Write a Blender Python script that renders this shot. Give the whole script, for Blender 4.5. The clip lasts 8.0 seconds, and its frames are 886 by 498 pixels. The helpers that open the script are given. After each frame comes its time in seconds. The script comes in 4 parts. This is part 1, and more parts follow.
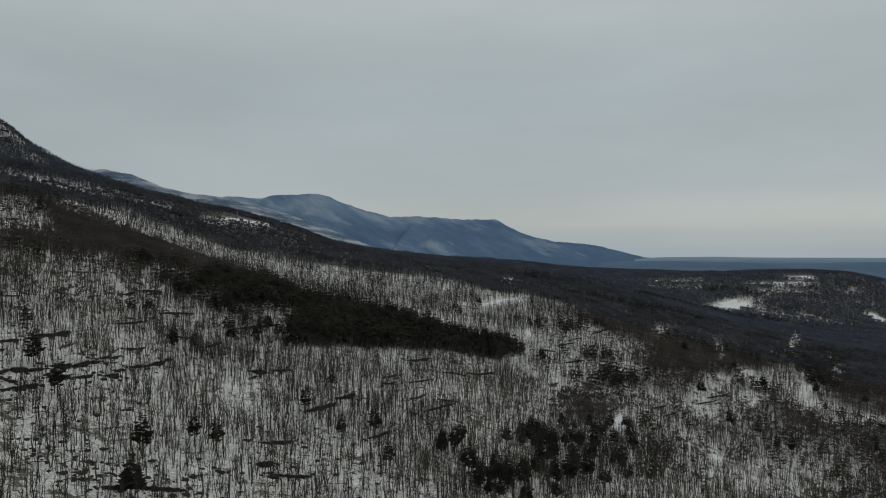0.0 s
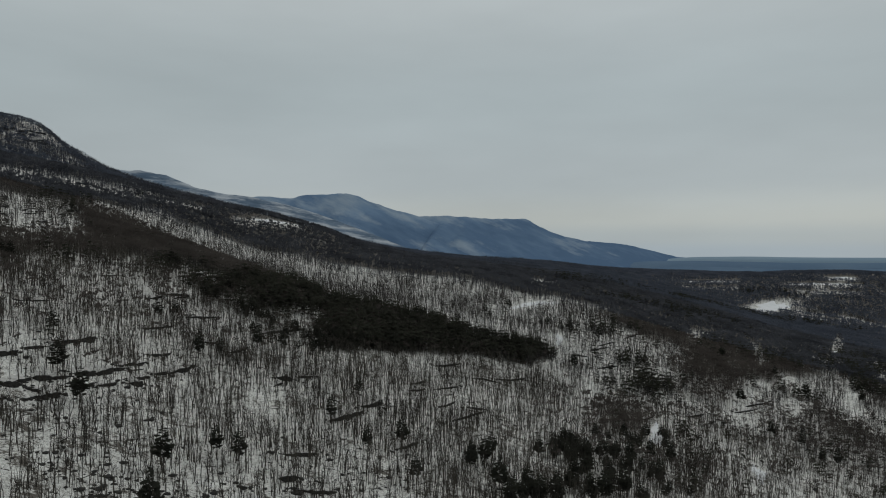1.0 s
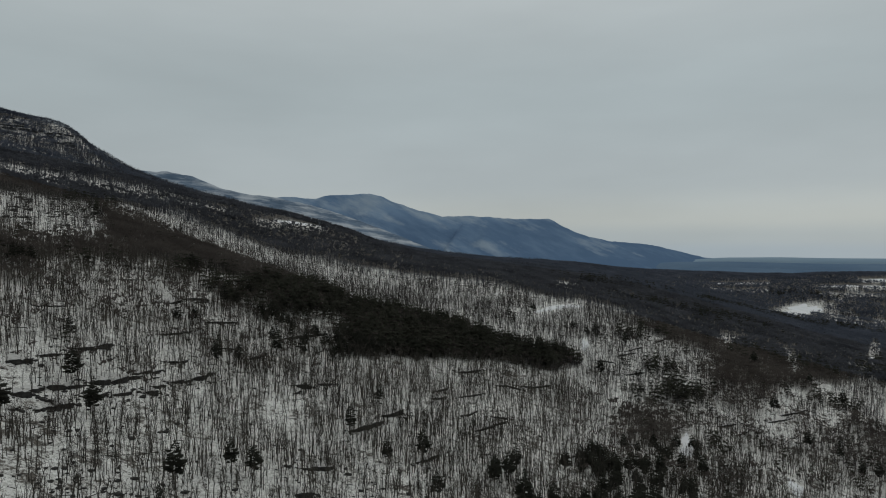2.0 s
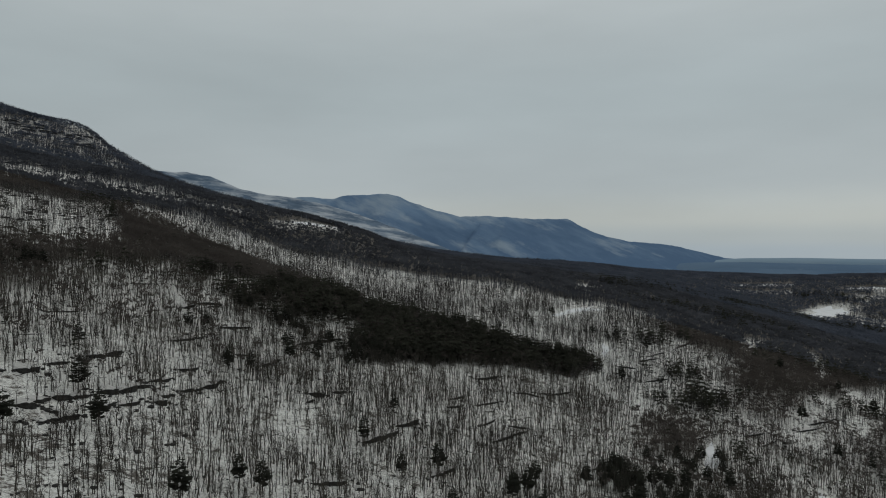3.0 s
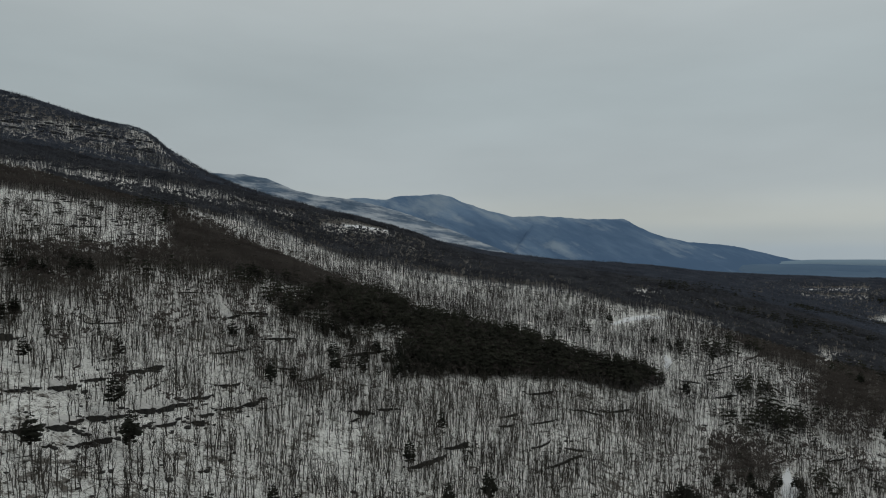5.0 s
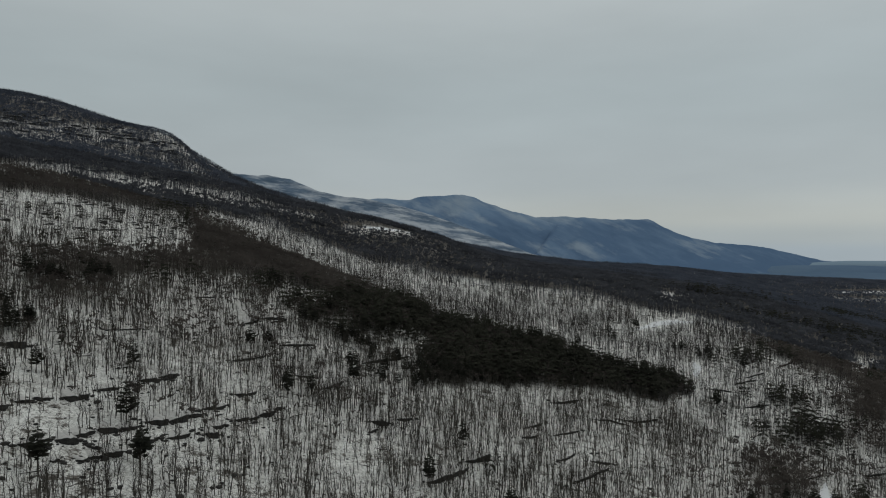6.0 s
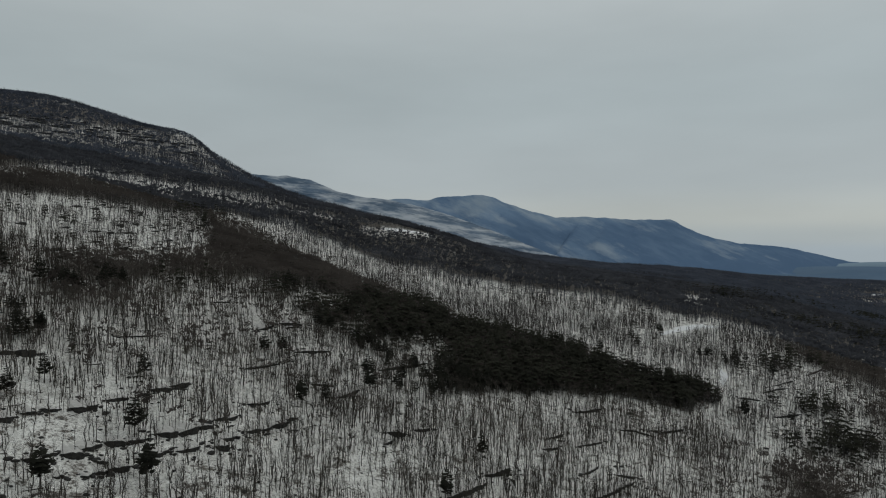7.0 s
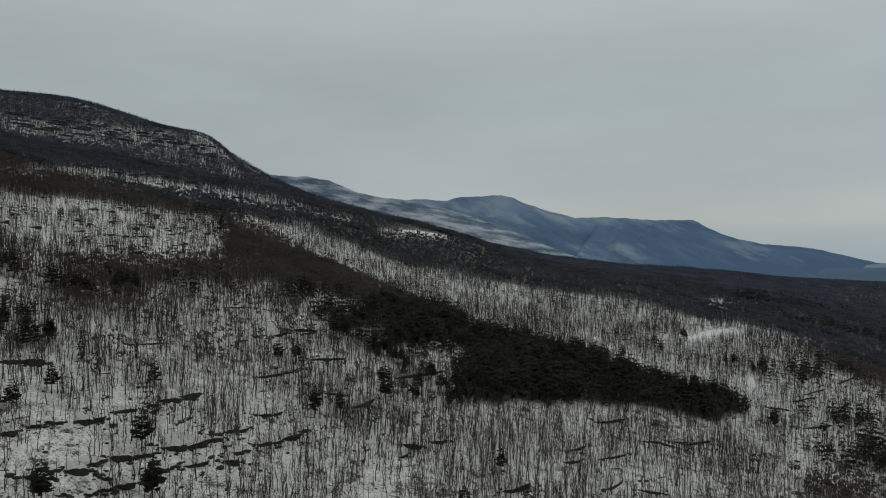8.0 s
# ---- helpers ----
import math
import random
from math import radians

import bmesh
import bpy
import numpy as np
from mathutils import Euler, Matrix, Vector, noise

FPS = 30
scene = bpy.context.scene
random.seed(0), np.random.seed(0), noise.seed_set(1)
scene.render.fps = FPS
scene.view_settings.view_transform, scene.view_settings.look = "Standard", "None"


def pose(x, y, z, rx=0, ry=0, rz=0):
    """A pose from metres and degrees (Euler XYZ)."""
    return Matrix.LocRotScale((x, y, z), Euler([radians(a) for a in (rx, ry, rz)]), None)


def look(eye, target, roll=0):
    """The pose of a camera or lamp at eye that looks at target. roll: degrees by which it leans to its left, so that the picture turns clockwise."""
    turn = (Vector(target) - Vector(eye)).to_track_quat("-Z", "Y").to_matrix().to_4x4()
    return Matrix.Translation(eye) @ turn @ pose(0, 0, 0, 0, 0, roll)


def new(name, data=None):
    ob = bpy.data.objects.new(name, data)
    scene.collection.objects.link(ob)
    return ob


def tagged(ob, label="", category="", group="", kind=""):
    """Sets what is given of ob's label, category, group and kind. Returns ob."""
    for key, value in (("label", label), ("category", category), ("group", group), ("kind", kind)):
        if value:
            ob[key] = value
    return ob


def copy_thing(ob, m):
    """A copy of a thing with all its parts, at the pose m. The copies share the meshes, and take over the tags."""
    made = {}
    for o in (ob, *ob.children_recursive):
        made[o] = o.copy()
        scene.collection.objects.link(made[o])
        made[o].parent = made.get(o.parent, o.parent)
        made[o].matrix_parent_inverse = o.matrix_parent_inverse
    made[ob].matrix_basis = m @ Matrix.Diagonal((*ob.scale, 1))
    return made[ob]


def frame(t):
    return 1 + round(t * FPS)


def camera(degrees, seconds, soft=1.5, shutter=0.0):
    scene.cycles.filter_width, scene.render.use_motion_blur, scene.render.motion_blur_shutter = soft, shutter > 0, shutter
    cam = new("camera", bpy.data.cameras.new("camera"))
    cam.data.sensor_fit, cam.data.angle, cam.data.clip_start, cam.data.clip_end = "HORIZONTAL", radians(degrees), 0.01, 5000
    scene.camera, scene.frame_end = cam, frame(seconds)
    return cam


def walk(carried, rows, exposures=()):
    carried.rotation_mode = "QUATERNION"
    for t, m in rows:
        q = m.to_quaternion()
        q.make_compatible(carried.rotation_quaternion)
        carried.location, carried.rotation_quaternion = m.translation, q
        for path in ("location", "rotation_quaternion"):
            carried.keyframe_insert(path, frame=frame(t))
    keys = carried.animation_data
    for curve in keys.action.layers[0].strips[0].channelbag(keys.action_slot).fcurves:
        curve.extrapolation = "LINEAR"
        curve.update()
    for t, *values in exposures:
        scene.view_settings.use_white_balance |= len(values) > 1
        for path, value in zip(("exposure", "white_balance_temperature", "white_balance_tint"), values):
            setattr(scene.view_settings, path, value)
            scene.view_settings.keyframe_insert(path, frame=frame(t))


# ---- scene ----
cam = camera(67.65, 8.0, soft=1.08)
EYE = 200.0
ROWS = [
    (0.0, 0.00, 0.00, 0.00, 0.000, 0.200, -0.023),
    (0.5, -0.10, 6.84, 1.98, 1.285, 0.150, -0.042),
    (1.0, -0.13, 13.72, 3.93, 2.540, 0.108, -0.046),
    (1.5, -0.21, 20.56, 5.82, 3.683, 0.093, -0.067),
    (3.0, -0.96, 40.53, 11.12, 6.055, 0.050, -0.145),
    (3.5, -1.24, 47.00, 12.82, 7.068, 0.022, -0.177),
    (4.0, -1.65, 53.53, 14.58, 8.289, 0.004, -0.176),
    (4.5, -2.24, 60.12, 16.38, 9.502, -0.001, -0.178),
    (6.0, -4.57, 79.81, 21.72, 12.600, -0.004, -0.253),
    (6.5, -5.62, 86.33, 23.47, 13.454, -0.018, -0.263),
    (7.0, -6.85, 92.78, 25.26, 14.273, -0.022, -0.303),
    (7.5, -8.16, 99.28, 27.07, 15.090, -0.028, -0.320),
    (8.0, -9.48, 105.72, 28.86, 15.904, -0.029, -0.345),
]
walk(cam, [(t, pose(x, y, EYE + z, 90 + pitch, roll, yaw)) for t, x, y, z, yaw, pitch, roll in ROWS])

# ---- sky and light: a closed winter overcast, a little brighter low down to the right ----
SUN_AZ, SUN_EL = radians(50), radians(34)
world = bpy.data.worlds.new("overcast_sky")
scene.world = world
world.use_nodes = True
wn, wl = world.node_tree.nodes, world.node_tree.links
wn.clear()


def wnode(kind, **kw):
    n = wn.new(kind)
    for k, v in kw.items():
        n.inputs[k.replace("_", " ")].default_value = v
    return n


sky = wn.new("ShaderNodeTexSky")
sky.sky_type, sky.sun_disc = "NISHITA", False
sky.sun_elevation, sky.sun_rotation = SUN_EL, SUN_AZ
coord = wn.new("ShaderNodeTexCoord")
split = wn.new("ShaderNodeSeparateXYZ")
wl.new(coord.outputs["Generated"], split.inputs[0])
ramp = wn.new("ShaderNodeValToRGB")
ramp.color_ramp.interpolation = "EASE"
stops = ramp.color_ramp.elements
stops[0].position, stops[0].color = 0.0, (0.315, 0.375, 0.415, 1)
stops[1].position, stops[1].color = 1.0, (0.405, 0.425, 0.425, 1)
for at, col in ((0.018, (0.345, 0.392, 0.408, 1)), (0.045, (0.405, 0.437, 0.428, 1)), (0.10, (0.358, 0.40, 0.414, 1)), (0.22, (0.352, 0.402, 0.416, 1)), (0.42, (0.425, 0.462, 0.468, 1))):
    e = stops.new(at)
    e.color = col
wl.new(split.outputs["Z"], ramp.inputs[0])
stretch = wn.new("ShaderNodeMapping")
stretch.inputs["Scale"].default_value = (1.3, 1.3, 5.0)
wl.new(coord.outputs["Generated"], stretch.inputs[0])
cloud = wnode("ShaderNodeTexNoise", Scale=1.6, Detail=5.0, Roughness=0.5)
wl.new(stretch.outputs[0], cloud.inputs["Vector"])
cloud_map = wnode("ShaderNodeMapRange", From_Min=0.3, From_Max=0.7, To_Min=0.92, To_Max=1.07)
wl.new(cloud.outputs["Fac"], cloud_map.inputs["Value"])
side = wnode("ShaderNodeMapRange", From_Min=-1.0, From_Max=1.0, To_Min=1.045, To_Max=1.085)
wl.new(split.outputs["X"], side.inputs["Value"])
both = wn.new("ShaderNodeMath")
both.operation = "MULTIPLY"
wl.new(cloud_map.outputs[0], both.inputs[0])
wl.new(side.outputs[0], both.inputs[1])
scaled = wn.new("ShaderNodeVectorMath")
scaled.operation = "SCALE"
wl.new(ramp.outputs["Color"], scaled.inputs[0])
wl.new(both.outputs[0], scaled.inputs["Scale"])
veil = wn.new("ShaderNodeMix")
veil.data_type = "RGBA"
veil.inputs["Factor"].default_value = 0.97
dim = wn.new("ShaderNodeVectorMath")
dim.operation = "SCALE"
dim.inputs["Scale"].default_value = 0.1
wl.new(sky.outputs[0], dim.inputs[0])
wl.new(dim.outputs[0], veil.inputs[6])
wl.new(scaled.outputs[0], veil.inputs[7])
back = wnode("ShaderNodeBackground", Strength=1.0)
wl.new(veil.outputs[2], back.inputs["Color"])
world_out = wn.new("ShaderNodeOutputWorld")
wl.new(back.outputs[0], world_out.inputs[0])

sun_data = bpy.data.lights.new("sun", "SUN")
sun_data.energy, sun_data.angle, sun_data.color = 0.22, radians(25), (1.0, 0.96, 0.90)
sun = new("sun", sun_data)
sun.matrix_world = look((900, 700, 900), (900 - 100 * math.sin(SUN_AZ), 700 - 100 * math.cos(SUN_AZ), 900 - 100 * math.tan(SUN_EL)))
scene.view_settings.exposure = 0.0


# ---- materials ----
def material(name, rough=0.8):
    m = bpy.data.materials.new(name)
    m.use_nodes = True
    b = m.node_tree.nodes["Principled BSDF"]
    b.inputs["Roughness"].default_value = rough
    b.inputs["Specular IOR Level"].default_value = 0.15
    return m, m.node_tree.nodes, m.node_tree.links, b


def noise_node(nodes, links, scale, detail=4.0, rough=0.55, stretch=(1, 1, 1), source="Object"):
    tc = nodes.new("ShaderNodeTexCoord")
    mp = nodes.new("ShaderNodeMapping")
    mp.inputs["Scale"].default_value = stretch
    links.new(tc.outputs[source], mp.inputs[0])
    n = nodes.new("ShaderNodeTexNoise")
    n.inputs["Scale"].default_value, n.inputs["Detail"].default_value, n.inputs["Roughness"].default_value = scale, detail, rough
    links.new(mp.outputs[0], n.inputs["Vector"])
    return n


def ramp_node(nodes, links, source, stops_in):
    r = nodes.new("ShaderNodeValToRGB")
    els = r.color_ramp.elements
    els[0].position, els[0].color = stops_in[0][0], (*stops_in[0][1], 1)
    els[1].position, els[1].color = stops_in[-1][0], (*stops_in[-1][1], 1)
    for at, col in stops_in[1:-1]:
        els.new(at).color = (*col, 1)
    links.new(source, r.inputs[0])
    return r


def mix_node(nodes, links, fac, a, b):
    m = nodes.new("ShaderNodeMix")
    m.data_type = "RGBA"
    for src, slot in ((fac, 0), (a, 6), (b, 7)):
        if isinstance(src, (int, float)):
            m.inputs[slot].default_value = src
        elif isinstance(src, tuple):
            m.inputs[slot].default_value = (*src, 1)
        else:
            links.new(src, m.inputs[slot])
    return m.outputs[2]


def math_node(nodes, links, op, a, b, c=None):
    m = nodes.new("ShaderNodeMath")
    m.operation = op
    for slot, src in enumerate((a, b, c)):
        if src is None:
            continue
        if isinstance(src, (int, float)):
            m.inputs[slot].default_value = src
        else:
            links.new(src, m.inputs[slot])
    return m.outputs[0]


def snow_ground():
    """Old wind-packed snow, thin in places, with leaf litter, brush and fallen twigs showing through; under closed
    crowns shade is painted in as litter brown.
    """
    m, n, l, b = material("snow_over_leaf_litter", 0.75)
    big = noise_node(n, l, 0.016, 5, 0.6)
    mid = noise_node(n, l, 0.13, 6, 0.65)
    fine = noise_node(n, l, 0.75, 5, 0.65)
    speck = noise_node(n, l, 1.7, 3, 0.6)
    snow = ramp_node(n, l, mid.outputs["Fac"], [(0.32, (0.56, 0.545, 0.51)), (0.5, (0.85, 0.84, 0.80)), (0.64, (0.96, 0.95, 0.91))])
    thin = ramp_node(n, l, fine.outputs["Fac"], [(0.36, (0.40, 0.385, 0.36)), (0.56, (1.0, 1.0, 1.0))])
    packed = n.new("ShaderNodeMix")
    packed.data_type, packed.blend_type = "RGBA", "MULTIPLY"
    packed.inputs[0].default_value = 0.7
    l.new(snow.outputs["Color"], packed.inputs[6])
    l.new(thin.outputs["Color"], packed.inputs[7])
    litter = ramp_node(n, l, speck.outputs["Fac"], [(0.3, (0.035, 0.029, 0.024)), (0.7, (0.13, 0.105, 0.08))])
    cover = math_node(n, l, "MULTIPLY_ADD", big.outputs["Fac"], 0.6, mid.outputs["Fac"])
    cover = math_node(n, l, "MULTIPLY_ADD", fine.outputs["Fac"], 0.55, cover)
    bare = ramp_node(n, l, cover, [(0.92, (0.85, 0.85, 0.85)), (1.0, (0.0, 0.0, 0.0))])
    twigs = ramp_node(n, l, speck.outputs["Fac"], [(0.60, (0.0, 0.0, 0.0)), (0.66, (0.8, 0.8, 0.8))])
    most = n.new("ShaderNodeMix")
    most.data_type, most.blend_type = "RGBA", "LIGHTEN"
    most.inputs[0].default_value = 1.0
    l.new(bare.outputs["Color"], most.inputs[6])
    l.new(twigs.outputs["Color"], most.inputs[7])
    # litter brown laid under closed crowns, painted in for their shade on the snow
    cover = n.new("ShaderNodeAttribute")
    cover.attribute_name = "litter_and_shade"
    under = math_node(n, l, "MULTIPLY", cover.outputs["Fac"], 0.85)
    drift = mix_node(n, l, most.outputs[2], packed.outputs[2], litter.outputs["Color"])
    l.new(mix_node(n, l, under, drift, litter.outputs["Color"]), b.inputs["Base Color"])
    bump = n.new("ShaderNodeBump")
    bump.inputs["Strength"].default_value, bump.inputs["Distance"].default_value = 0.6, 0.6
    l.new(fine.outputs["Fac"], bump.inputs["Height"])
    l.new(bump.outputs[0], b.inputs["Normal"])
    return m


def bark(name, dark, light, mixed=0.22, even=0.0):
    """Bark, twigs or needles: tone by piece, by tree and by stand, grain along the stem. even: how far screens of fine twigs let the light from above through and even it out."""
    m, n, l, b = material(name, 0.9)
    grain = noise_node(n, l, 1.2, 4, 0.6, (1, 1, 0.25))
    stand_tone = noise_node(n, l, 0.022, 4, 0.6)
    geo = n.new("ShaderNodeNewGeometry")
    ob = n.new("ShaderNodeObjectInfo")
    piece = math_node(n, l, "FRACT", math_node(n, l, "ADD", geo.outputs["Random Per Island"], ob.outputs["Random"]), 0.0)
    tone = math_node(n, l, "MULTIPLY_ADD", piece, mixed, math_node(n, l, "MULTIPLY", grain.outputs["Fac"], 0.25))
    tone = math_node(n, l, "MULTIPLY_ADD", stand_tone.outputs["Fac"], 1.5, math_node(n, l, "SUBTRACT", tone, 0.38 + mixed / 2))
    col = ramp_node(n, l, tone, [(0.1, dark), (0.9, light)])
    l.new(col.outputs["Color"], b.inputs["Base Color"])
    if even:
        haze = n.new("ShaderNodeAddShader")
        for slot, kind, up in ((0, "ShaderNodeBsdfDiffuse", 1.0), (1, "ShaderNodeBsdfTranslucent", -1.0)):
            side = n.new(kind)
            aim = n.new("ShaderNodeCombineXYZ")
            aim.inputs[2].default_value = up
            l.new(aim.outputs[0], side.inputs["Normal"])
            l.new(col.outputs["Color"], side.inputs["Color"])
            l.new(side.outputs[0], haze.inputs[slot])
        soft = n.new("ShaderNodeMixShader")
        soft.inputs[0].default_value = even
        l.new(b.outputs[0], soft.inputs[1])
        l.new(haze.outputs[0], soft.inputs[2])
        l.new(soft.outputs[0], n["Material Output"].inputs["Surface"])
    return m


def mottled(name, scale, stops_in, rough=0.85, stretch=(1, 1, 1), bump_by=0.0):
    m, n, l, b = material(name, rough)
    a = noise_node(n, l, scale, 6, 0.65, stretch)
    fine = noise_node(n, l, scale * 7, 4, 0.6, stretch)
    add = n.new("ShaderNodeMath")
    add.operation = "MULTIPLY_ADD"
    l.new(fine.outputs["Fac"], add.inputs[0])
    add.inputs[1].default_value = 0.4
    l.new(a.outputs["Fac"], add.inputs[2])
    col = ramp_node(n, l, add.outputs[0], [(p * 1.4, c) for p, c in stops_in])
    l.new(col.outputs["Color"], b.inputs["Base Color"])
    if bump_by:
        bump = n.new("ShaderNodeBump")
        bump.inputs["Strength"].default_value, bump.inputs["Distance"].default_value = 0.8, bump_by
        l.new(fine.outputs["Fac"], bump.inputs["Height"])
        l.new(bump.outputs[0], b.inputs["Normal"])
    return m


SNOW_GROUND = snow_ground()
BARK = bark("grey_brown_bark", (0.024, 0.022, 0.019), (0.105, 0.094, 0.079), 0.34)
TWIG = bark("brown_twigs", (0.020, 0.016, 0.014), (0.065, 0.054, 0.046))
WOODS = bark("bare_woods", (0.026, 0.024, 0.023), (0.092, 0.084, 0.079), 0.30)
CANOPY = bark("close_twigs", (0.040, 0.035, 0.032), (0.092, 0.080, 0.072), 0.04, 0.95)
# the next three carry distance haze as blue in their base colour
MID_CANOPY = bark("valley_twigs_hazed", (0.029, 0.031, 0.036), (0.098, 0.101, 0.114), 0.03, 0.95)
FAR_CANOPY = bark("far_twigs_hazed", (0.040, 0.047, 0.062), (0.106, 0.117, 0.146), 0.03, 0.95)
FAR_WOODS = bark("far_woods_hazed", (0.036, 0.038, 0.046), (0.088, 0.092, 0.106), 0.22, 0.6)
NEEDLE = bark("evergreen_needles", (0.012, 0.013, 0.010), (0.040, 0.041, 0.030), 0.14, 0.3)
BELT_NEEDLE = bark("close_evergreen_needles", (0.016, 0.017, 0.013), (0.048, 0.048, 0.037), 0.10, 0.8)
ROCK = mottled("dark_ledge_rock", 0.5, [(0.3, (0.018, 0.018, 0.017)), (0.7, (0.075, 0.072, 0.068))], 0.85, (1, 1, 2.5), 0.25)
SNOW_CAP = mottled("lying_snow", 0.4, [(0.3, (0.46, 0.445, 0.42)), (0.7, (0.72, 0.705, 0.675))], 0.7, (1, 1, 1), 0.1)


# ---- lie of the land: broad swells on a tilted plain (east, north, reach, rise) ----
MOUNTAIN = [(-1600, 1300, 900, 427.4), (-1150, 1600, 350, 87.7), (-1150, 1150, 350, -140.4), (-800, 1000, 300, -19.7), (-800, 1700, 300, -78.8),
            (-700, 200, 400, -45.5), (-1110, 1680, 140, 9.0), (-1490, 1330, 200, -14.0), (-1330, 1480, 120, 8.0), (-400, 1290, 85, 19.0), (-1300, 2300, 500, -119.1), (-1000, -500, 600, 198.4), (-520, 600, 220, -19.1)]
SPUR = [(-480, 900, 200, -33.0), (-380, 1280, 250, -10.7), (-432, 1264, 48, 4.0), (-300, 450, 180, -12.8), (-250, 650, 160, -8.1), (-200, 830, 150, 1.2),
        (-250, 1000, 150, -34.2), (-150, 330, 150, -21.8), (-100, 520, 150, -21.0), (-80, 840, 160, -34.2), (60, 620, 150, -26.8)]
VALLEY = [(90, 960, 170, -7.2), (150, 760, 150, 8.0), (280, 600, 170, -38.9), (300, 1000, 200, -16.5), (650, 1250, 300, -30.7), (900, 2000, 400, -73.6),
          (600, 500, 350, -75.9), (1500, 1200, 700, -57.6), (0, 0, 300, -46.5), (600, -500, 600, -91.9)]
RISE = [(-100, 1500, 350, -73.1), (-350, 2000, 350, -1.5), (100, 2200, 350, -1.7), (700, 2400, 400, 76.0), (1400, 2600, 450, 125.4),
        (200, 1500, 300, 47.8), (-300, 2700, 350, -51.5), (1000, 3200, 600, -102.2)]
CREST = [(-1520, 1370, 50, -9.0), (-1470, 1440, 70, 5.0), (-1390, 1480, 60, 3.7), (-1210, 1590, 70, -7.7), (-1110, 1620, 65, 8.5), (-1060, 1600, 50, 16.5), (-1000, 1690, 60, -8.5), (-930, 1690, 70, -54.3),
         (-850, 1650, 80, -13.6), (-760, 1640, 80, -10.3), (-550, 1335, 60, 3.7), (-440, 1285, 60, -5.4), (-345, 1315, 60, 2.2), (-280, 1320, 55, 7.9), (-230, 2000, 110, -7.6), (200, 2240, 120, 9.4),
         (500, 2450, 110, -6.2), (680, 2500, 120, -7.2), (1010, 2530, 150, -9.7), (1300, 2480, 130, 4.7), (1480, 2400, 110, 16.1), (-470, 925, 55, 8.7), (-275, 985, 60, 8.6)]


def vnoise(x, y, size, seed=0):
    """Smooth noise in -1..1 with swells of about that size."""
    u, v = np.asarray(x, float) / size + 1000.0 + seed * 17.3, np.asarray(y, float) / size + 1000.0 + seed * 7.9
    i, j = np.floor(u), np.floor(v)
    fu, fv = u - i, v - j
    fu, fv = fu * fu * (3 - 2 * fu), fv * fv * (3 - 2 * fv)

    def h(a, b):
        s = np.sin(a * 127.1 + b * 311.7 + seed * 74.7) * 43758.5453
        return (s - np.floor(s)) * 2 - 1

    return (h(i, j) * (1 - fu) + h(i + 1, j) * fu) * (1 - fv) + (h(i, j + 1) * (1 - fu) + h(i + 1, j + 1) * fu) * fv


def land(x, y):
    x, y = np.asarray(x, float), np.asarray(y, float)
    z = -84.4 - 0.0716 * x + 0.0127 * y
    for cx, cy, s, a in MOUNTAIN + SPUR + VALLEY + RISE + CREST:
        z = z + a * np.exp(-((x - cx) ** 2 + (y - cy) ** 2) / (2 * s * s))
    r = np.hypot(x, y)
    k = np.clip((r - 2700) / 900, 0, 1)
    k = k * k * (3 - 2 * k)
    z = z * (1 - k) + np.minimum(z, -215.0) * k
    z = z + 1.6 * vnoise(x, y, 55, 1) + 0.7 * vnoise(x, y, 19, 2) + 0.3 * vnoise(x, y, 8, 3)
    return z + EYE


def near_capsules(x, y, paths, soft=0.6, ragged=0.35):
    """1 inside any of the bands (points, half width), fading to 0 at their edges."""
    out = np.zeros_like(np.asarray(x, float))
    for pts, half in paths:
        d = np.full_like(out, 1e9)
        for (ax, ay), (bx, by) in zip(pts[:-1], pts[1:]):
            dx, dy = bx - ax, by - ay
            q = np.clip(((x - ax) * dx + (y - ay) * dy) / (dx * dx + dy * dy + 1e-9), 0, 1)
            d = np.minimum(d, np.hypot(x - ax - q * dx, y - ay - q * dy))
        d = d + half * ragged * vnoise(x, y, half * 0.9 + 8, 9)
        out = np.maximum(out, np.clip((half * (1 + soft) - d) / (2 * half * soft), 0, 1))
    return out


def zone(x, y, poly, soft=10.0, ragged=12.0, size=26.0):
    """1 inside an outline drawn on the plan, fading to 0 across a ragged edge."""
    x, y = np.asarray(x, float), np.asarray(y, float)
    out = np.zeros_like(x)
    px, py = np.array(poly, float).T
    rim = soft + 2 * ragged
    near = (x > px.min() - rim) & (x < px.max() + rim) & (y > py.min() - rim) & (y < py.max() + rim)
    u, v = x[near], y[near]
    d, inside = np.full_like(u, 1e9), np.zeros(u.shape, bool)
    for ax, ay, bx, by in zip(px, py, np.roll(px, -1), np.roll(py, -1)):
        dx, dy = bx - ax, by - ay
        q = np.clip(((u - ax) * dx + (v - ay) * dy) / (dx * dx + dy * dy + 1e-9), 0, 1)
        d = np.minimum(d, np.hypot(u - ax - q * dx, v - ay - q * dy))
        inside ^= ((ay > v) != (by > v)) & (u < dx * (v - ay) / (dy + 1e-12) + ax)
    d = np.where(inside, d, -d) + ragged * (0.65 * vnoise(u, v, size, 91) + 0.5 * vnoise(u, v, size * 0.37, 92))
    out[near] = np.clip(0.5 + d / (2 * soft), 0, 1)
    return out


